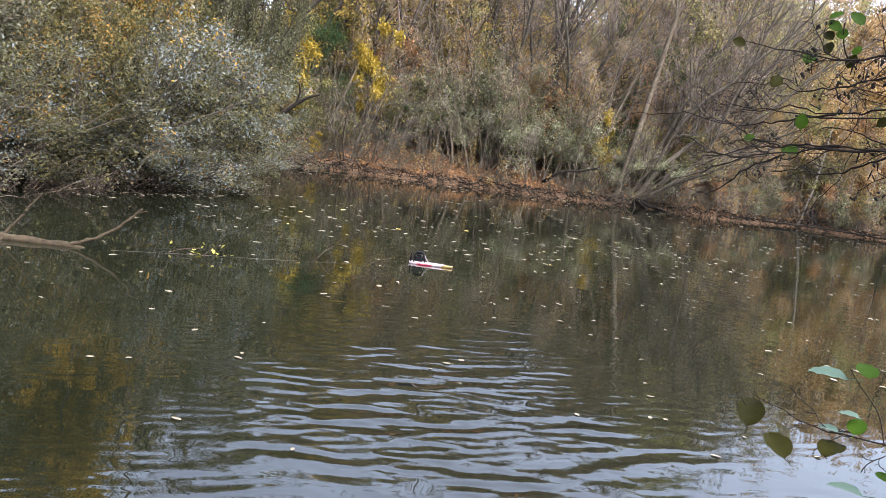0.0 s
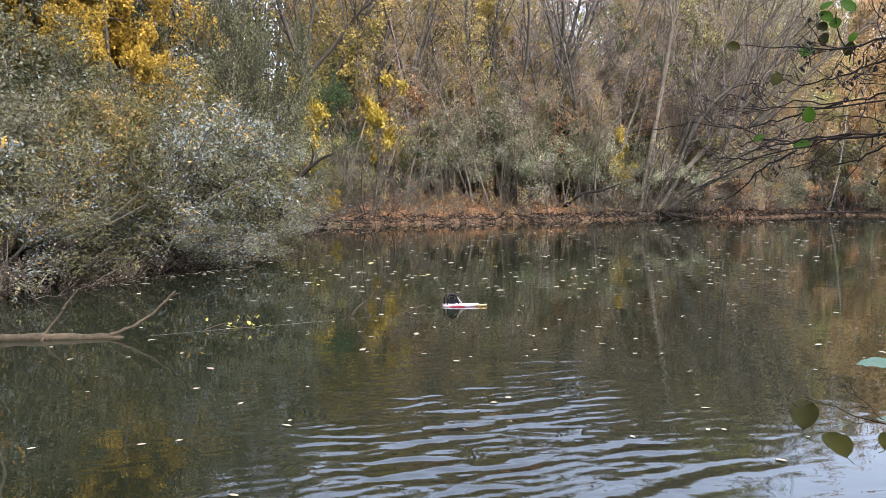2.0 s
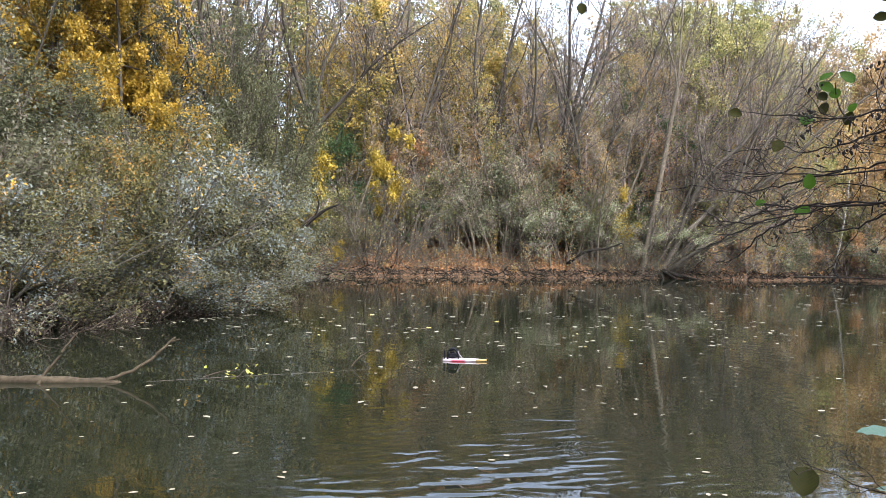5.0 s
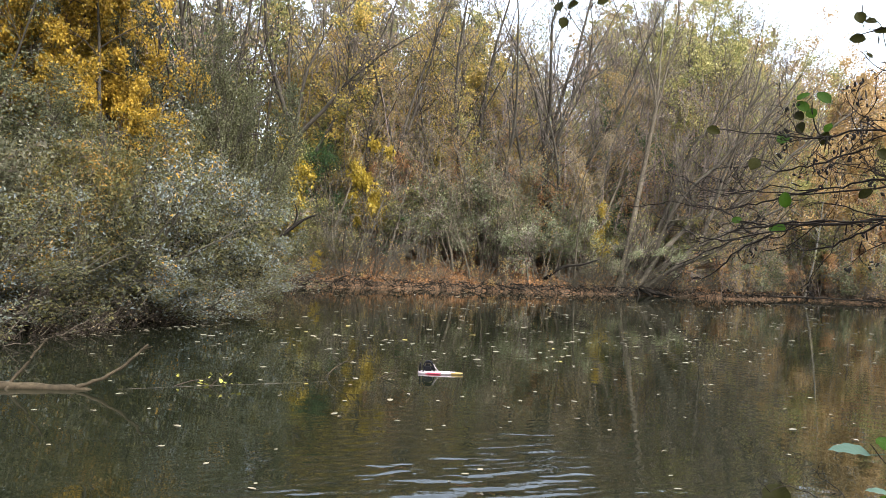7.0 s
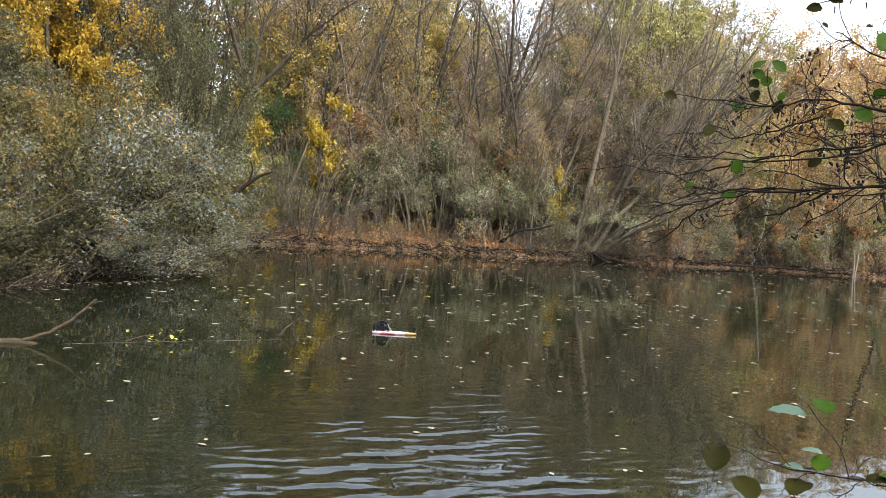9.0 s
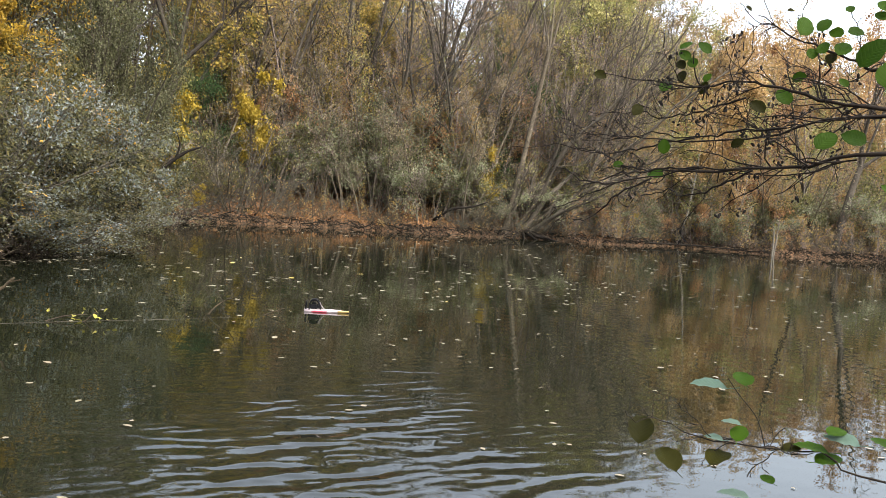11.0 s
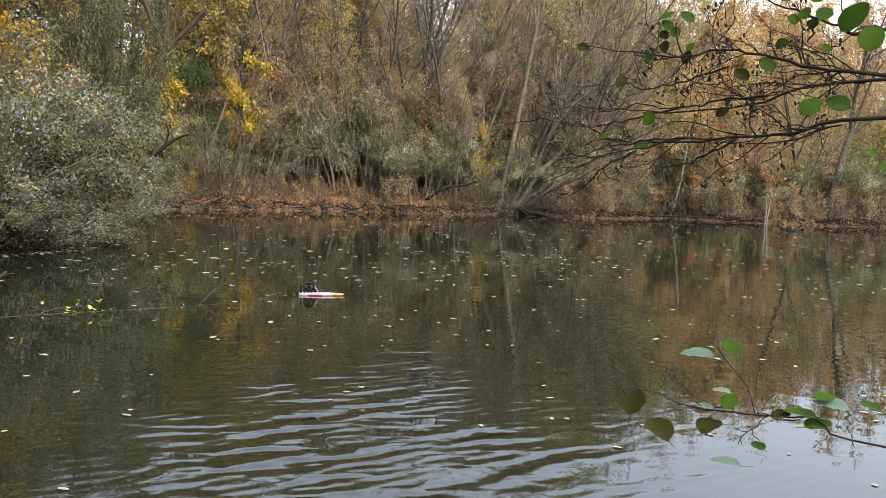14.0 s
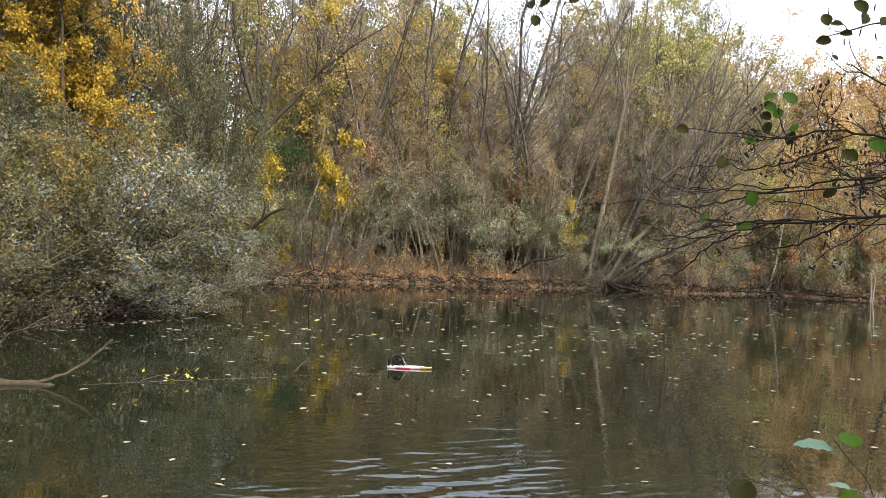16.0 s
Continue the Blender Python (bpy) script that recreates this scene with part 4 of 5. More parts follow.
# fallen leaves on the far bank
rng = np.random.default_rng(7)
lx, ly = rng.uniform(-8, 17, 62000), rng.uniform(30, 43, 62000)
keep = (shore_distance(lx, ly) > 0.45) & (shore_distance(lx, ly) < 7.5) & ((lx > -2.7) | (rng.uniform(0, 1, len(lx)) < 0.3))
lx, ly = lx[keep], ly[keep]
at = np.stack([lx, ly, land(lx, ly) + rng.uniform(0.01, 0.06, len(lx))], 1)
way = unit(rng.normal(size=at.shape) * np.array([1, 1, 0.45]))
v, f = blades(rng, at, way, 0.11, 0.085)
litter = link_mesh("leaf_litter", v, [f], RUST_LITTER, None, "", False)
tagged(litter, "orange and brown fallen leaves covering the bank", "leaves", "", "stuff")

# near-black roots and twigs hang from the far bank's lip into the water, in place of its shade
rng = np.random.default_rng(29)
edge = [(p, q) for p, q in zip(POND, POND[1:]) if 11 < p[1] and p[0] < 27]
lens = np.array([math.dist(p, q) for p, q in edge])
pick = rng.choice(len(edge), 2300, p=lens / lens.sum())
f = rng.uniform(0, 1, (2300, 1))
p0, p1 = np.array([e[0] for e in edge])[pick], np.array([e[1] for e in edge])[pick]
base = p0 * (1 - f) + p1 * f
side = unit(p1 - p0)
out = np.stack([side[:, 1], -side[:, 0]], 1)
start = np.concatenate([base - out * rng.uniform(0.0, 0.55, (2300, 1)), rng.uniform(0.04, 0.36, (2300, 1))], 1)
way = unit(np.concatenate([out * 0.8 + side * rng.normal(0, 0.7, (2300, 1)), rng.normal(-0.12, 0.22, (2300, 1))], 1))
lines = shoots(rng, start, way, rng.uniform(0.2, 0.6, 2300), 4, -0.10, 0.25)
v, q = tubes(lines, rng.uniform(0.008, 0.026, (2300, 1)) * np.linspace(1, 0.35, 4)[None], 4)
roots = link_mesh("bank_shade_roots", v, [q], BARK_NEAR_BLACK)
tagged(roots, "dark roots and twigs along the waterline, standing in for shade under the lip", "roots", "", "stuff")


# ---- afloat on the pond ----
def bar(name, points, radii, material, parent, sides=8, label="", kink=0.0):
    """A bent round bar through a few points, smoothed and closed; kink: how far it strays from the smooth line."""
    p = np.array(points, float)
    n = len(p)
    t = np.linspace(0, n - 1, (n - 1) * 5 + 1)
    i = np.clip(t.astype(int), 0, n - 2)
    f = (t - i)[:, None]
    q = np.vstack([2 * p[:1] - p[1:2], p, 2 * p[-1:] - p[-2:-1]])
    a, b, c, d = q[i], q[i + 1], q[i + 2], q[i + 3]
    line = 0.5 * (2 * b + (c - a) * f + (2 * a - 5 * b + 4 * c - d) * f ** 2 + (3 * b - a - 3 * c + d) * f ** 3)
    if kink:
        s0 = p[0].sum()
        stray = np.stack([np.sin(t * 5.3 + s0) + 0.6 * np.sin(t * 11.9 + 2 * s0), np.sin(t * 4.1 + 3 * s0), np.sin(t * 6.2 + 5 * s0) + 0.6 * np.sin(t * 13.7 + s0)], 1)
        line = line + kink * stray * np.minimum(t, 1.0)[:, None]
    r = np.interp(t, np.arange(n), radii)
    r = r * (1 + 0.09 * np.sin(t * 7.3) + 0.05 * np.sin(t * 17.1))
    v, quads = tubes(line[None], r[None], sides)
    m = len(line)
    caps = np.array([list(range(sides))[::-1], list(range((m - 1) * sides, m * sides))])
    return link_mesh(name, v, [quads, caps], material, parent, label)


def leaf_mesh(name, material, pinch=0.0, cup=0.18):
    """A broad oval leaf about one unit long, folded at the midrib, with a short stalk."""
    n = 9
    u = np.linspace(0, 1, n)
    w = 0.37 * np.sin(math.pi * u ** (0.85 + pinch)) ** 0.62
    rows = []
    for s in (-1.0, -0.55, 0.0, 0.55, 1.0):
        wave = 0.02 * np.sin(u * 19 + s * 3)
        rows.append(np.stack([s * w, u, cup * (abs(s) * w) - 0.12 * (u - 0.5) ** 2 + wave * abs(s)], 1))
    v = np.concatenate(rows)
    q = [(a * n + i, (a + 1) * n + i, (a + 1) * n + i + 1, a * n + i + 1) for a in range(4) for i in range(n - 1)]
    stalk, sq = tubes(np.array([[[0, -0.32, 0.05], [0.02, -0.15, 0.0], [0, 0.02, -0.02]]]), np.array([[0.014, 0.014, 0.012]]), 4)
    o = len(v)
    me_ob = link_mesh(name, np.concatenate([v, stalk]), [np.array(q), sq + o], material)
    me = me_ob.data
    bpy.data.objects.remove(me_ob)
    return me


LEAF_GREEN = leaf_mesh("leaf", ALDER_LEAF)
LEAF_BROWN = leaf_mesh("leaf", ALDER_OLD, 0.1, 0.35)
LEAF_PALE = leaf_mesh("leaf", ALDER_PALE, 0.05, 0.25)
LEAF_YELLOW = leaf_mesh("leaf", YELLOW_FRESH, 0.1, 0.3)
LEAF_AFLOAT = leaf_mesh("floating_leaf", FLOAT_LEAF, 0.1, 0.12)
LEAF_AFLOAT_2 = leaf_mesh("floating_leaf", FLOAT_YELLOW, -0.1, 0.15)


def hang_leaf(mesh, x, y, z, size, rx, ry, rz, parent, label=""):
    ob = new("leaf", mesh)
    ob.parent = parent
    ob.matrix_basis = pose(x, y, z, rx, ry, rz) @ Matrix.Diagonal((size, size, size, 1)) @ Matrix.Translation((0, -0.5, 0))
    if label:
        ob["label"] = label
    return ob


# a drifting branch, barely above the surface
branch = tagged(new("drifting_branch"), "peeled wet branch with forked sticks drifting in the pond", "branch")
bar("limb", [(-6.6, 8.5, 0.10), (-5.4, 8.7, 0.045), (-4.9, 8.76, 0.025), (-4.52, 8.8, 0.022), (-4.1, 8.83, 0.012), (-3.78, 8.87, 0.0), (-3.62, 8.9, -0.05)], [0.05, 0.048, 0.044, 0.050, 0.042, 0.044, 0.03], DEADWOOD, branch, 12, "", 0.003)
bar("fork", [(-4.52, 8.8, 0.03), (-4.45, 8.82, 0.13), (-4.34, 8.86, 0.28), (-4.27, 8.88, 0.40), (-4.17, 8.92, 0.53)], [0.024, 0.017, 0.015, 0.012, 0.009], DEADWOOD, branch, 8, "", 0.004)
bar("fork", [(-3.82, 8.86, 0.02), (-3.66, 8.88, 0.08), (-3.50, 8.9, 0.15), (-3.32, 8.95, 0.28), (-3.20, 8.98, 0.40), (-3.10, 9.0, 0.50)], [0.026, 0.020, 0.019, 0.017, 0.015, 0.014], DEADWOOD, branch, 8, "", 0.004)
bar("stub", [(-3.16, 8.99, 0.44), (-3.08, 9.0, 0.47), (-3.03, 9.01, 0.475)], [0.009, 0.007, 0.004], DEADWOOD, branch, 6)
bar("stub", [(-4.50, 8.79, 0.02), (-4.50, 8.72, 0.0), (-4.50, 8.68, -0.05)], [0.022, 0.018, 0.012], DEADWOOD, branch, 7)
bar("thin_limb", [(-3.4, 8.95, -0.012), (-2.6, 9.35, -0.007), (-1.7, 9.75, -0.006), (-0.8, 10.2, -0.007), (0.1, 10.5, -0.008), (0.9, 10.75, -0.009)], [0.014, 0.010, 0.008, 0.008, 0.008, 0.007], BARK_DARK, branch)
bar("twig", [(-1.28, 10.2, -0.01), (-1.17, 10.25, 0.12), (-1.02, 10.3, 0.22), (-0.93, 10.32, 0.35)], [0.012, 0.009, 0.007, 0.004], DEADWOOD, branch, 6)
bar("twig", [(-1.05, 10.28, 0.2), (-0.96, 10.3, 0.22), (-0.88, 10.3, 0.26)], [0.006, 0.005, 0.003], DEADWOOD, branch, 6)
bar("twig", [(-0.62, 10.4, -0.01), (-0.48, 10.42, 0.05), (-0.33, 10.45, 0.10)], [0.012, 0.009, 0.006], DEADWOOD, branch, 6)
bar("twig", [(-1.5, 10.0, -0.01), (-1.52, 10.0, 0.12)], [0.005, 0.004], DEADWOOD, branch, 6)
bar("twig", [(-2.5, 9.35, -0.02), (-2.42, 9.4, 0.07), (-2.28, 9.45, 0.17)], [0.008, 0.006, 0.004], TWIG_DARK, branch, 6)
bar("twig", [(-2.9, 9.3, -0.01), (-2.7, 9.4, 0.05), (-2.5, 9.5, 0.06)], [0.007, 0.006, 0.004], TWIG_DARK, branch, 6)
rng = random.Random(5)
for i in range(13):
    x = rng.choice((rng.gauss(-2.75, 0.16), rng.gauss(-2.3, 0.10), rng.gauss(-2.6, 0.3)))
    hang_leaf(LEAF_YELLOW, x, 9.38 + rng.uniform(-0.14, 0.2), abs(rng.gauss(0.03, 0.06)) + 0.01, rng.uniform(0.045, 0.07), rng.uniform(-50, 60), rng.uniform(-50, 50), rng.uniform(0, 360), branch, "yellow-green wilting leaf")


# the model boat
def hull_mesh(length, beam, deck, keel, rings=13):
    bm = bmesh.new()
    loops = []
    for i in range(rings):
        u = i / (rings - 1)
        b = beam * 0.5 * (1 - max(0.0, (u - 0.45) / 0.55) ** 2.2) * (0.86 + 0.14 * min(1, u * 4)) + 0.004
        x = (u - 0.5) * length
        top, low = deck * (1 - 0.25 * u), keel * (1 - u ** 3)
        ring = [(x, 0, -low), (x, b * 0.75, -low * 0.5), (x, b, 0.01), (x, b * 0.96, top * 0.7), (x, b * 0.45, top), (x, -b * 0.45, top), (x, -b * 0.96, top * 0.7), (x, -b, 0.01), (x, -b * 0.75, -low * 0.5)]
        loops.append([bm.verts.new(p) for p in ring])
    for a, b in zip(loops, loops[1:]):
        for j in range(9):
            bm.faces.new((a[j], a[(j + 1) % 9], b[(j + 1) % 9], b[j]))
    bm.faces.new(loops[0][::-1])
    bm.faces.new(loops[-1])
    bmesh.ops.recalc_face_normals(bm, faces=bm.faces)
    for f in bm.faces:
        f.smooth = True
    return bm


def block(size, at, bevel=0.006, taper=1.0, tilt=0.0):
    bm = bmesh.new()
    bmesh.ops.create_cube(bm, size=1.0, matrix=Matrix.Diagonal((*size, 1)))
    for v in bm.verts:
        if v.co.z > 0:
            v.co.x, v.co.y = v.co.x * taper, v.co.y * taper
    bmesh.ops.bevel(bm, geom=bm.edges[:], offset=bevel, segments=2, affect="EDGES")
    bmesh.ops.transform(bm, matrix=Matrix.Translation(at) @ Matrix.Rotation(tilt, 4, "Y"), verts=bm.verts)
    return bm


boat = tagged(new("model_boat"), "small white and red model boat with black motors, afloat", "toy boat")
boat.matrix_basis = pose(0.14, 10.92, 0.0, 0, -1.5, -4) @ Matrix.Diagonal((0.88, 0.88, 0.92, 1))
hull = part("hull", hull_mesh(0.56, 0.15, 0.045, 0.03), BOAT_WHITE, boat)
part("stripe", hull_mesh(0.44, 0.158, 0.034, 0.02), BOAT_RED, hull, "red side stripe")
part("rear_wing", block((0.026, 0.11, 0.15), (-0.255, 0, 0.085), 0.008, 0.9, 0.05), BOAT_BLACK, boat, "black upright rear wing")
engine = part("engine", block((0.17, 0.10, 0.11), (-0.135, 0, 0.085), 0.03, 0.72), BOAT_BLACK, boat, "black engine block")
part("roof", block((0.11, 0.11, 0.035), (-0.135, 0, 0.172), 0.014, 0.8, -0.06), BOAT_BLACK, engine, "black cage roof")
for side in (-0.052, 0.052):
    bar("cage_bar", [(-0.205, side, 0.03), (-0.20, side, 0.12), (-0.165, side, 0.175), (-0.10, side, 0.18), (-0.06, side, 0.13), (-0.035, side, 0.04)], [0.010, 0.010, 0.011, 0.011, 0.010, 0.010], BOAT_BLACK, boat, 6, "black bent cage bar")
bar("aerial", [(-0.215, 0.02, 0.1), (-0.222, 0.02, 0.2), (-0.24, 0.02, 0.3)], [0.003, 0.002, 0.0012], BOAT_BLACK, engine, 5, "thin black aerial")
bar("strut", [(-0.045, -0.062, 0.15), (-0.02, -0.064, 0.10), (0.025, -0.066, 0.045)], [0.006, 0.008, 0.009], BOAT_WHITE, boat, 6, "white slanting strut")
nose = part("nose", hull_mesh(0.20, 0.055, 0.024, 0.02), BOAT_YELLOW, hull, "yellow bow tip")
nose.location = (0.30, 0, 0.004)

# leaves lying on the water
rng = random.Random(17)
spots = []
while len(spots) < 300:
    kind = rng.random()
    if kind < 0.40:
        x, y = rng.gauss(2.0, 3.6), rng.gauss(15.0, 2.6)
    elif kind < 0.45:
        x, y = rng.gauss(-2.6, 0.8), rng.gauss(15.2, 1.0)
    elif kind < 0.80:
        x, y = rng.uniform(-6, 10), rng.uniform(8.0, 22)
    else:
        x, y = rng.uniform(-4, 5), rng.uniform(3.8, 9.0)
    if y < 3.8 or float(shore_distance(np.array([x]), np.array([y]))[0]) > -0.8 or abs(x - 0.2) < 0.5 and abs(y - 10.9) < 0.4:
        continue
    spots.append((x, y))
for i, (x, y) in enumerate(spots):
    yellow = rng.random() < 0.08
    ob = new("floating_leaf", LEAF_AFLOAT_2 if yellow else LEAF_AFLOAT)
    s = rng.uniform(0.04, 0.085) * (0.72 if y < 7 else 1.0 + 0.06 * max(0, min(y, 16) - 8))
    ob.matrix_basis = pose(x, y, 0.006, rng.uniform(-3, 3), rng.uniform(-3, 3), rng.uniform(0, 360)) @ Matrix.Diagonal((s * rng.uniform(0.7, 1.3), s * rng.uniform(0.8, 1.4), s * rng.uniform(0.2, 0.6), 1))
    tagged(ob, "yellow fallen leaf lying on the water" if yellow else "pale wet fallen leaf lying on the water", "leaf", "leaves on the pond")
rng = np.random.default_rng(23)
n = 640
fx, fy = rng.uniform(-6, 26, n), 7 + 26 * rng.uniform(0, 1, n) ** 1.2
edge = rng.uniform(0, 1, 170)
fx = np.concatenate([fx, np.interp(edge, [0, 0.5, 1], [-6.3, -4.9, -4.0]) + rng.normal(0, 0.14, 170)])
fy = np.concatenate([fy, np.interp(edge, [0, 0.5, 1], [12.9, 14.9, 16.4]) + rng.normal(0, 0.16, 170)])
keep = (shore_distance(fx, fy) < -0.25) & ((fx > -1.5) | (rng.uniform(0, 1, len(fx)) < 0.35))
fx, fy = fx[keep], fy[keep]
way = unit(np.stack([rng.normal(size=len(fx)), rng.normal(size=len(fx)), np.zeros(len(fx))], 1))
side = np.stack([-way[:, 1], way[:, 0], np.zeros(len(fx))], 1)
far_off = np.clip(fy / 15, 0.4, 1.5)[:, None]
ln, wd = rng.uniform(0.03, 0.10, (len(fx), 1)) * far_off, rng.uniform(0.018, 0.05, (len(fx), 1)) * far_off
at = np.stack([fx, fy, np.full(len(fx), 0.008)], 1)
curl = np.array([0, 0, 0.006])
v = np.stack([at - way * ln, at + side * wd + curl, at + way * ln, at - side * wd + curl], 1).reshape(-1, 3)
b = np.arange(len(fx))[:, None] * 4
drift = link_mesh("drifting_leaves", v, [np.concatenate([b + np.array([[0, 2, 1]]), b + np.array([[0, 3, 2]])])], FLOAT_LEAF, None, "", False)
tagged(drift, "small pale leaves scattered over the far water", "leaves", "", "stuff")

# ---- wood lying at the far shore ----
log = tagged(new("fallen_trunk"), "dark fallen trunk lying along the waterline", "log")
bar("trunk", [(14.9, 35.3, 0.16), (17.0, 35.6, 0.17), (19.0, 35.2, 0.14), (20.4, 34.9, 0.08)], [0.04, 0.036, 0.03, 0.02], BARK_NEAR_BLACK, log)
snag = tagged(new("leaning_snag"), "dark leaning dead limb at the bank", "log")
bar("limb", [(4.9, 34.6, 0.55), (5.6, 34.2, 1.10), (6.4, 34.0, 1.25), (7.1, 33.9, 1.5)], [0.075, 0.06, 0.045, 0.02], BARK_NEAR_BLACK, snag)
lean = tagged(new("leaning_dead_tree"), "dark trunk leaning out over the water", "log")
bar("trunk", [(-6.9, 26.8, 0.2), (-5.3, 26.1, 1.3), (-4.9, 26.0, 1.8), (-4.2, 26.0, 2.4), (-3.7, 26.0, 2.62)], [0.11, 0.09, 0.07, 0.05, 0.025], BARK_NEAR_BLACK, lean)
bar("limb", [(-4.5, 26.0, 2.1), (-4.35, 25.95, 2.6), (-4.45, 25.9, 3.0)], [0.04, 0.028, 0.015], BARK_NEAR_BLACK, lean)
post = tagged(new("forked_stake"), "pale forked dead stem standing in the water", "stake")
bar("stem", [(20.45, 34.0, -0.4), (20.48, 34.0, 0.5), (20.45, 34.0, 1.2)], [0.045, 0.035, 0.02], BARK_PALE, post)
bar("stem", [(20.5, 34.0, -0.4), (20.6, 34.0, 0.6), (20.66, 34.0, 1.5)], [0.045, 0.035, 0.02], BARK_PALE, post)
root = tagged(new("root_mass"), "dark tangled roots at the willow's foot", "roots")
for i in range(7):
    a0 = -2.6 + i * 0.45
    bar("root", [(9.1, 35.4, 0.35), (9.1 + 0.7 * math.sin(a0 + 1.6), 34.9 - 0.2 * math.cos(a0), 0.16), (9.2 + 1.6 * math.sin(a0 + 1.6), 34.5 - 0.2 * math.cos(i), -0.1)], [0.10, 0.06, 0.03], BARK_NEAR_BLACK, root, 7)


# ---- the alder that hangs over the near bank ----
near = tagged(new("near_alder"), "alder boughs with cones and last green leaves over the bank", "tree")
bar("trunk", [(2.75, 0.55, 0.0), (2.7, 0.7, 1.2), (2.65, 0.75, 2.4), (2.6, 0.8, 4.2)], [0.11, 0.09, 0.08, 0.06], BARK_DARK, near, 10)
BOUGHS = {
    "low_bough": ([(2.68, 0.75, 1.7), (1.9, 1.2, 1.86), (1.23, 1.59, 1.85), (1.06, 1.71, 1.812), (0.84, 1.83, 1.79), (0.74, 1.88, 1.78), (0.64, 1.91, 1.74)], [0.015, 0.0082, 0.0048, 0.0036, 0.0026, 0.0019, 0.001]),
    "high_bough": ([(2.66, 0.75, 1.9), (1.9, 1.3, 1.95), (1.28, 1.67, 1.94), (1.16, 1.75, 1.93), (1.02, 1.85, 1.88), (0.8, 1.95, 1.87), (0.68, 1.99, 1.88)], [0.015, 0.0078, 0.0042, 0.0031, 0.0024, 0.0016, 0.001]),
    "side_bough": ([(1.7, 1.4, 1.95), (1.16, 1.51, 1.93), (1.01, 1.61, 1.96), (0.92, 1.66, 1.985), (0.80, 1.74, 1.975), (0.63, 1.81, 2.0)], [0.0062, 0.0043, 0.0034, 0.0025, 0.0019, 0.0009]),
    "top_bough": ([(2.62, 0.8, 2.3), (1.6, 1.2, 2.05), (1.09, 1.43, 2.0), (1.03, 1.46, 2.01), (0.94, 1.52, 2.05), (0.85, 1.55, 2.10)], [0.0149, 0.0062, 0.0037, 0.0028, 0.0019, 0.0009]),
    "bottom_bough": ([(2.7, 0.7, 0.9), (1.6, 0.9, 1.18), (1.0, 1.2, 1.26), (0.9, 1.28, 1.29), (0.77, 1.36, 1.28), (0.67, 1.42, 1.3), (0.61, 1.45, 1.33)], [0.0074, 0.0034, 0.0020, 0.0017, 0.0013, 0.0009, 0.0004]),
}
nrng = np.random.default_rng(77)
cones = []
for name, (pts, rad) in BOUGHS.items():
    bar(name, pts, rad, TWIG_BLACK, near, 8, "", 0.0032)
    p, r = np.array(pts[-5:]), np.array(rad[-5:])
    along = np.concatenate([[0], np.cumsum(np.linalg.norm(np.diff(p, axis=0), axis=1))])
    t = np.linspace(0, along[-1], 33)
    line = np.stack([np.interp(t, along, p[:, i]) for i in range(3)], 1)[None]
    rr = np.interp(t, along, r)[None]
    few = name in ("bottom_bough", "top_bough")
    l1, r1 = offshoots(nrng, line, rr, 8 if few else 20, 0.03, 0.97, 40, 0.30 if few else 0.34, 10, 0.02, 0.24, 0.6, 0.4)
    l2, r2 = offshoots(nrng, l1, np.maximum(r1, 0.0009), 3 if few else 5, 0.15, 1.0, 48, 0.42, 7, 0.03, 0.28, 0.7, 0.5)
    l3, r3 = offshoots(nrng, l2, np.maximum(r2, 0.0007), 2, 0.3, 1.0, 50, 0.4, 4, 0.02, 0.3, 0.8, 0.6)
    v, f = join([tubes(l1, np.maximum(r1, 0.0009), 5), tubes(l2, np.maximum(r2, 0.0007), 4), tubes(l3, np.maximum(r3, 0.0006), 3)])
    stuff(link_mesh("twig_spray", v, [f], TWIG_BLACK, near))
    if not few:
        cones.append(l2[:, -1])
    elif name == "top_bough":
        cones.append(l2[::3, -1])
FINE_TWIGS = [
    [(0.857, 1.558, 1.789), (0.802, 1.665, 1.787), (0.682, 1.773, 1.751), (0.625, 1.847, 1.715), (0.570, 1.917, 1.676)],
    [(0.810, 1.650, 1.793), (0.765, 1.737, 1.787), (0.720, 1.811, 1.787), (0.667, 1.882, 1.819), (0.576, 1.963, 1.837), (0.477, 2.042, 1.823)],
    [(0.904, 1.489, 1.873), (0.870, 1.624, 1.872), (0.841, 1.752, 1.864), (0.770, 1.839, 1.874), (0.705, 1.919, 1.858), (0.621, 1.998, 1.896)],
    [(0.682, 1.773, 1.751), (0.639, 1.842, 1.748), (0.592, 1.909, 1.774), (0.540, 1.975, 1.808)],
    [(0.745, 1.747, 1.765), (0.691, 1.802, 1.725), (0.655, 1.858, 1.670), (0.616, 1.902, 1.653)],
    [(0.841, 1.752, 1.864), (0.779, 1.837, 1.846), (0.710, 1.898, 1.826), (0.645, 1.953, 1.832), (0.603, 2.005, 1.876)],
    [(0.903, 1.654, 1.949), (0.850, 1.742, 1.926), (0.797, 1.823, 1.912), (0.746, 1.897, 1.929), (0.678, 1.977, 1.919)],
    [(0.884, 1.565, 1.790), (0.855, 1.639, 1.757), (0.820, 1.714, 1.731), (0.798, 1.779, 1.742), (0.763, 1.848, 1.721)],
]
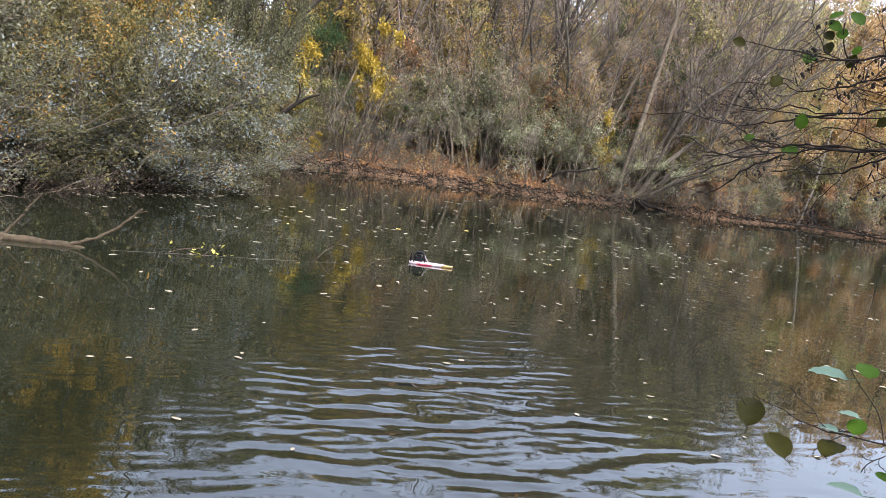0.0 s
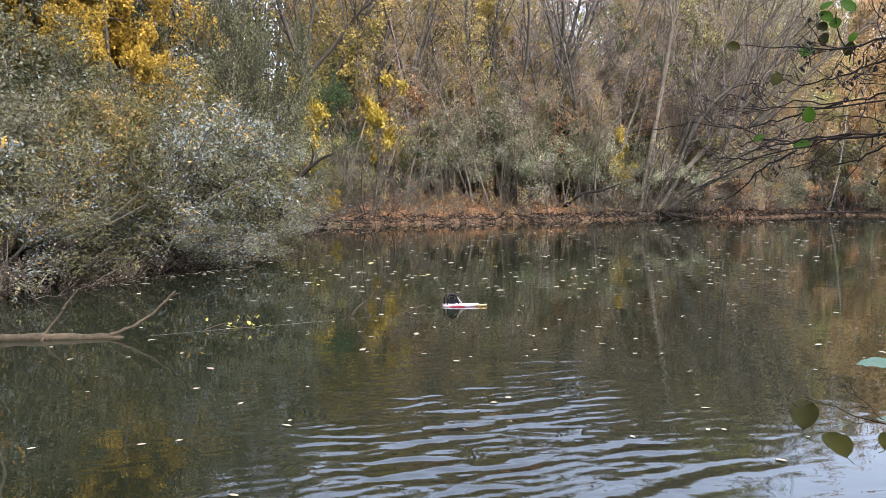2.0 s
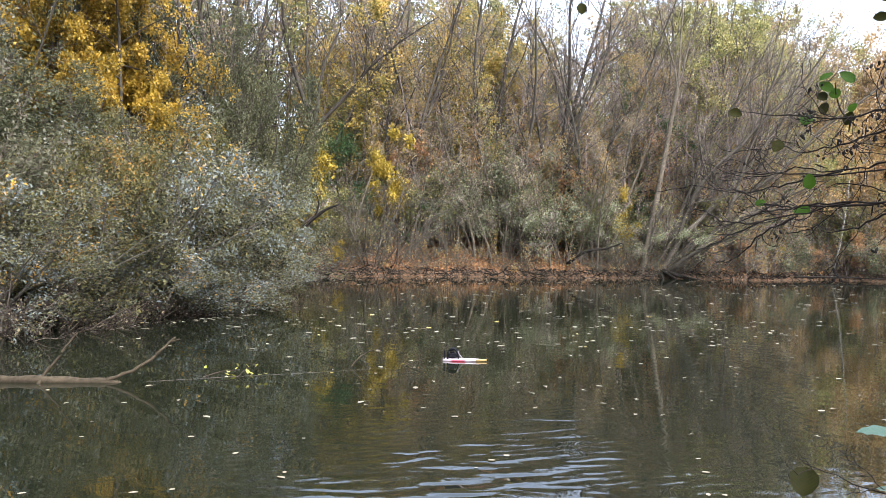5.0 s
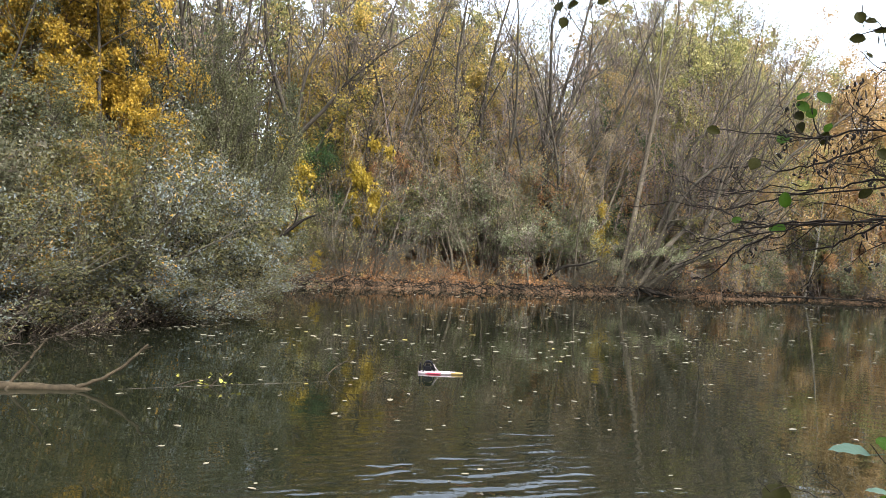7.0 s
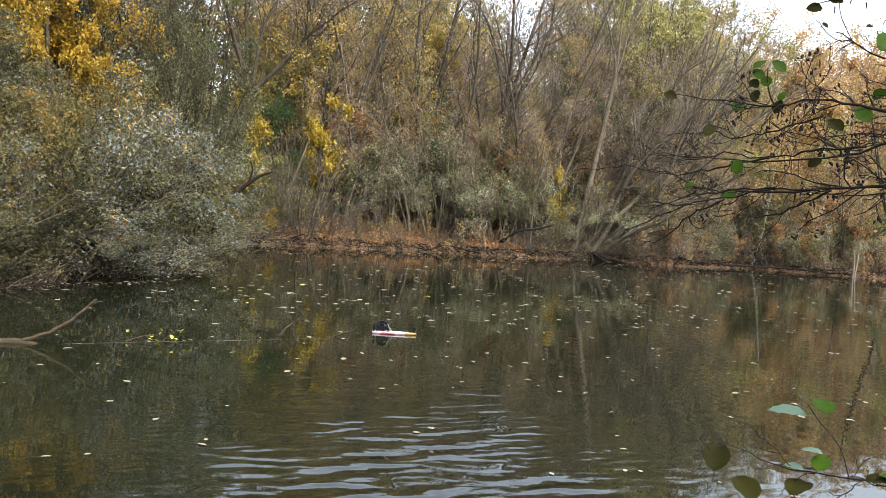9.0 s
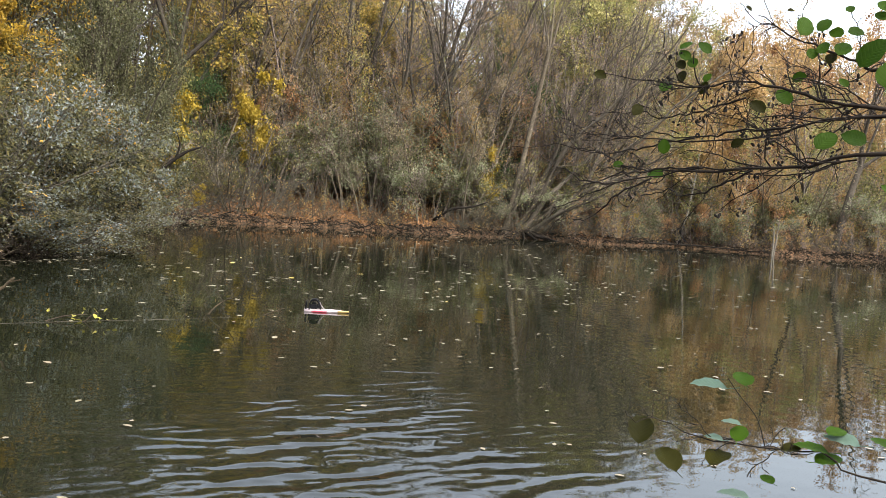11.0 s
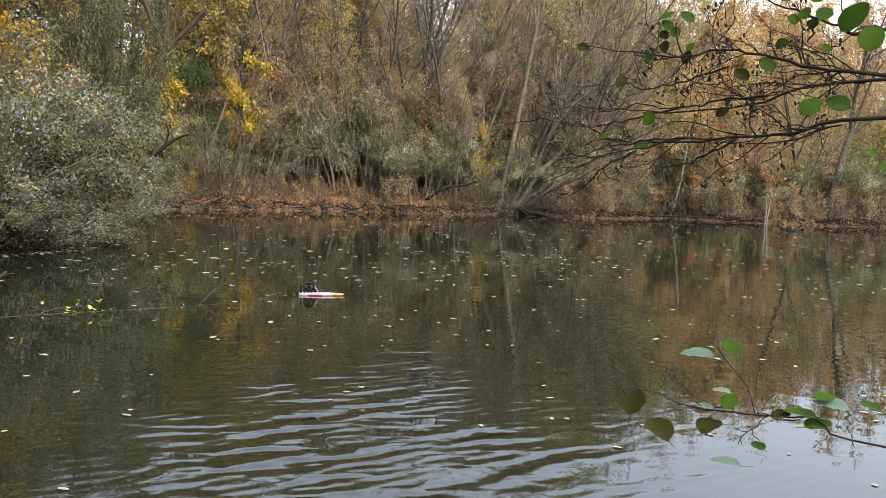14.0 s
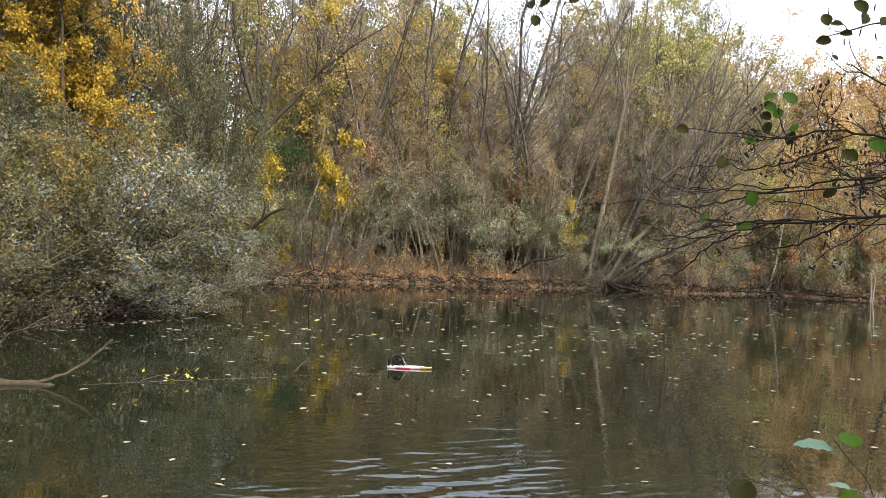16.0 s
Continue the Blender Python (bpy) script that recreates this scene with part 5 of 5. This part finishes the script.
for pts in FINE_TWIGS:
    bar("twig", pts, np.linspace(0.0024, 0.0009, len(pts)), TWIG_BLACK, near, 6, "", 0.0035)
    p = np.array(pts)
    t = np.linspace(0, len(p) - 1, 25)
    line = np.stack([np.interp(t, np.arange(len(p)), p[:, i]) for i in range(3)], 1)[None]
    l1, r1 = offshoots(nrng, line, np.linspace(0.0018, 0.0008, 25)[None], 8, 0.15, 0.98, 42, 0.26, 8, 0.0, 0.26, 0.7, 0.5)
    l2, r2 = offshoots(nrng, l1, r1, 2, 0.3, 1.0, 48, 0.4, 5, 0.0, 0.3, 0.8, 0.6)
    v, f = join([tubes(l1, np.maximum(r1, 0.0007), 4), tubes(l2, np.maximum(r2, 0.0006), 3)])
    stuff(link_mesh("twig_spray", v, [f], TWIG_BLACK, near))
cones = np.concatenate(cones)
cones = cones[cones[:, 0] > 0.74]


def cone_mesh(name, length, width, material):
    bm = bmesh.new()
    bmesh.ops.create_uvsphere(bm, u_segments=8, v_segments=6, radius=1.0, matrix=Matrix.Diagonal((width, width, length, 1)))
    for v in bm.verts:
        v.co *= 1 + 0.10 * math.sin(v.co.z / length * 9 + v.co.x / width * 4)
    me = bpy.data.meshes.new(name)
    bm.to_mesh(me)
    bm.free()
    me.materials.append(material)
    return me


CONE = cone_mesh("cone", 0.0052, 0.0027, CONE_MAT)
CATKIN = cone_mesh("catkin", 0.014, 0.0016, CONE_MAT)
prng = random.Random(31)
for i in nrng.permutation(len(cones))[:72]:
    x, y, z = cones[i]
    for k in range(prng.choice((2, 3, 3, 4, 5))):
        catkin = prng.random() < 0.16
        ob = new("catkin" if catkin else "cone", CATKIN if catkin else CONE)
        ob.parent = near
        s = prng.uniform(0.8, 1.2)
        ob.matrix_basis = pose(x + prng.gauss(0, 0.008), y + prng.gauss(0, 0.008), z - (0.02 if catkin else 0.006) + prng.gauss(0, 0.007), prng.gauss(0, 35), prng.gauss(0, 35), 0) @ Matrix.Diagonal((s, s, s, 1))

# x, y, z, length, sort (0 green, 1 browned, 2 pale, sheen painted into the colour)
MIDDLE_LEAVES = [(0.803, 1.756, 2.068, 0.036, 0), (0.840, 1.740, 2.064, 0.041, 0), (0.803, 1.760, 2.047, 0.038, 0), (0.821, 1.755, 2.032, 0.036, 0), (0.799, 1.766, 2.026, 0.033, 1),
                 (0.805, 1.768, 2.001, 0.036, 1), (0.775, 1.785, 1.978, 0.041, 0), (0.724, 1.814, 1.922, 0.041, 1), (0.635, 1.836, 1.997, 0.036, 1), (0.855, 1.745, 2.000, 0.027, 0),
                 (0.789, 1.796, 1.843, 0.041, 0), (0.932, 1.725, 1.857, 0.036, 1), (0.958, 1.701, 1.939, 0.046, 1), (1.001, 1.673, 1.962, 0.052, 0), (1.021, 1.653, 2.004, 0.038, 0), (0.851, 1.751, 1.977, 0.036, 1)]
LOWER_LEAVES = [(1.086, 1.632, 1.871, 0.066, 0), (1.130, 1.602, 1.878, 0.060, 0), (1.192, 1.565, 1.774, 0.030, 0), (1.211, 1.551, 1.746, 0.033, 0), (0.778, 1.804, 1.778, 0.049, 0), (0.697, 1.836, 1.795, 0.027, 0)]
TOP_LEAVES = [(0.909, 1.470, 2.067, 0.056, 0), (0.938, 1.451, 2.068, 0.037, 0), (0.958, 1.442, 2.054, 0.033, 0), (0.986, 1.423, 2.055, 0.037, 0), (0.944, 1.457, 2.027, 0.039, 0), (0.973, 1.438, 2.025, 0.047, 0),
              (1.016, 1.411, 2.017, 0.076, 0), (1.045, 1.398, 1.979, 0.069, 0), (0.929, 1.469, 2.017, 0.032, 0), (0.969, 1.424, 2.096, 0.025, 0), (1.015, 1.390, 2.099, 0.037, 0), (1.014, 1.395, 2.082, 0.032, 0),
              (0.959, 1.452, 2.007, 0.032, 1), (0.985, 1.444, 1.963, 0.027, 0), (0.815, 1.515, 2.100, 0.017, 1), (0.882, 1.478, 2.095, 0.015, 1)]
BOTTOM_LEAVES = [(0.634, 1.429, 1.282, 0.074, 3), (0.746, 1.399, 1.377, 0.074, 2), (0.799, 1.375, 1.398, 0.058, 0), (0.779, 1.366, 1.317, 0.040, 2), (0.791, 1.355, 1.301, 0.049, 0), (0.677, 1.395, 1.237, 0.074, 1),
                 (0.757, 1.359, 1.253, 0.069, 1), (0.927, 1.275, 1.331, 0.047, 0), (0.933, 1.267, 1.319, 0.065, 2), (0.982, 1.233, 1.327, 0.049, 0), (0.864, 1.306, 1.289, 0.040, 1), (0.891, 1.290, 1.297, 0.065, 0),
                 (0.914, 1.270, 1.283, 0.058, 0), (0.827, 1.311, 1.232, 0.036, 0), (0.776, 1.328, 1.195, 0.065, 2), (0.751, 1.372, 1.286, 0.038, 2)]
SKY_LEAVES = [(0.252, 1.707, 2.225, 0.035, 1), (0.280, 1.702, 2.228, 0.033, 0), (0.263, 1.714, 2.194, 0.033, 1), (0.340, 1.689, 2.234, 0.028, 0), (0.807, 1.539, 2.179, 0.033, 0), (0.856, 1.506, 2.198, 0.038, 0),
              (0.825, 1.532, 2.170, 0.025, 0), (0.809, 1.549, 2.140, 0.033, 0), (0.865, 1.507, 2.177, 0.033, 0), (0.896, 1.492, 2.168, 0.030, 0), (0.842, 1.528, 2.151, 0.028, 1)]
SORTS = [(LEAF_GREEN, "fresh green leaf"), (LEAF_BROWN, "browned wilting leaf"), (LEAF_PALE, "leaf with a pale sheen put into its colour"), (LEAF_BROWN, "browned hanging leaf")]
for group, tilt in ((MIDDLE_LEAVES, 62), (LOWER_LEAVES, 62), (TOP_LEAVES, 60), (SKY_LEAVES, 66), (BOTTOM_LEAVES, 14)):
    for x, y, z, size, sort in group:
        mesh, label = SORTS[1 if group is SKY_LEAVES else sort]
        ry, rz = (prng.gauss(0, 55), prng.gauss(-30, 20)) if sort != 2 else (prng.gauss(80, 10), -30)
        face = pose(x, y, z, 0, 0, rz) @ pose(0, 0, 0, (tilt if sort != 3 else 62) + prng.gauss(0, 9), 0, 0) @ pose(0, 0, 0, 0, 0, ry)
        ob = new("leaf", mesh)
        ob.parent = near
        s = size * 0.9
        ob.matrix_basis = face @ Matrix.Diagonal((s, s, s, 1)) @ Matrix.Translation((0, -0.5, 0))
        ob["label"] = label
bar("twig", [(0.83, 1.33, 1.28), (0.82, 1.35, 1.33), (0.79, 1.37, 1.37), (0.775, 1.385, 1.395)], [0.001, 0.001, 0.0009, 0.0008], TWIG_BLACK, near, 6)
bar("twig", [(0.86, 1.74, 1.96), (0.835, 1.75, 1.99), (0.822, 1.752, 2.03), (0.82, 1.75, 2.055)], [0.002, 0.0018, 0.0014, 0.001], TWIG_BLACK, near, 6)
bar("twig", [(1.3, 1.33, 2.10), (1.02, 1.44, 2.15), (0.90, 1.49, 2.166), (0.852, 1.521, 2.158), (0.811, 1.547, 2.148)], [0.004, 0.0026, 0.0018, 0.0014, 0.0009], TWIG_BLACK, near, 6)
bar("twig", [(2.6, 0.8, 2.9), (1.5, 1.25, 2.55), (0.73, 1.536, 2.36), (0.46, 1.62, 2.31), (0.314, 1.672, 2.275), (0.285, 1.695, 2.245), (0.270, 1.711, 2.205)], [0.012, 0.006, 0.003, 0.0022, 0.0016, 0.0012, 0.0008], TWIG_BLACK, near, 6)
bar("twig", [(0.46, 1.62, 2.31), (0.40, 1.66, 2.27), (0.345, 1.688, 2.245)], [0.0014, 0.0012, 0.0009], TWIG_BLACK, near, 6)
for x, y, z in ((0.276, 1.706, 2.205), (0.272, 1.709, 2.19), (0.318, 1.692, 2.222), (0.90, 1.49, 2.2), (0.88, 1.5, 2.195), (0.86, 1.51, 2.15), (0.84, 1.53, 2.135), (0.885, 1.5, 2.14)):
    ob = new("catkin", CATKIN)
    ob.parent = near
    ob.matrix_basis = pose(x, y, z, prng.gauss(0, 15), prng.gauss(0, 15), 0) @ Matrix.Diagonal((0.9, 0.9, 0.6, 1))
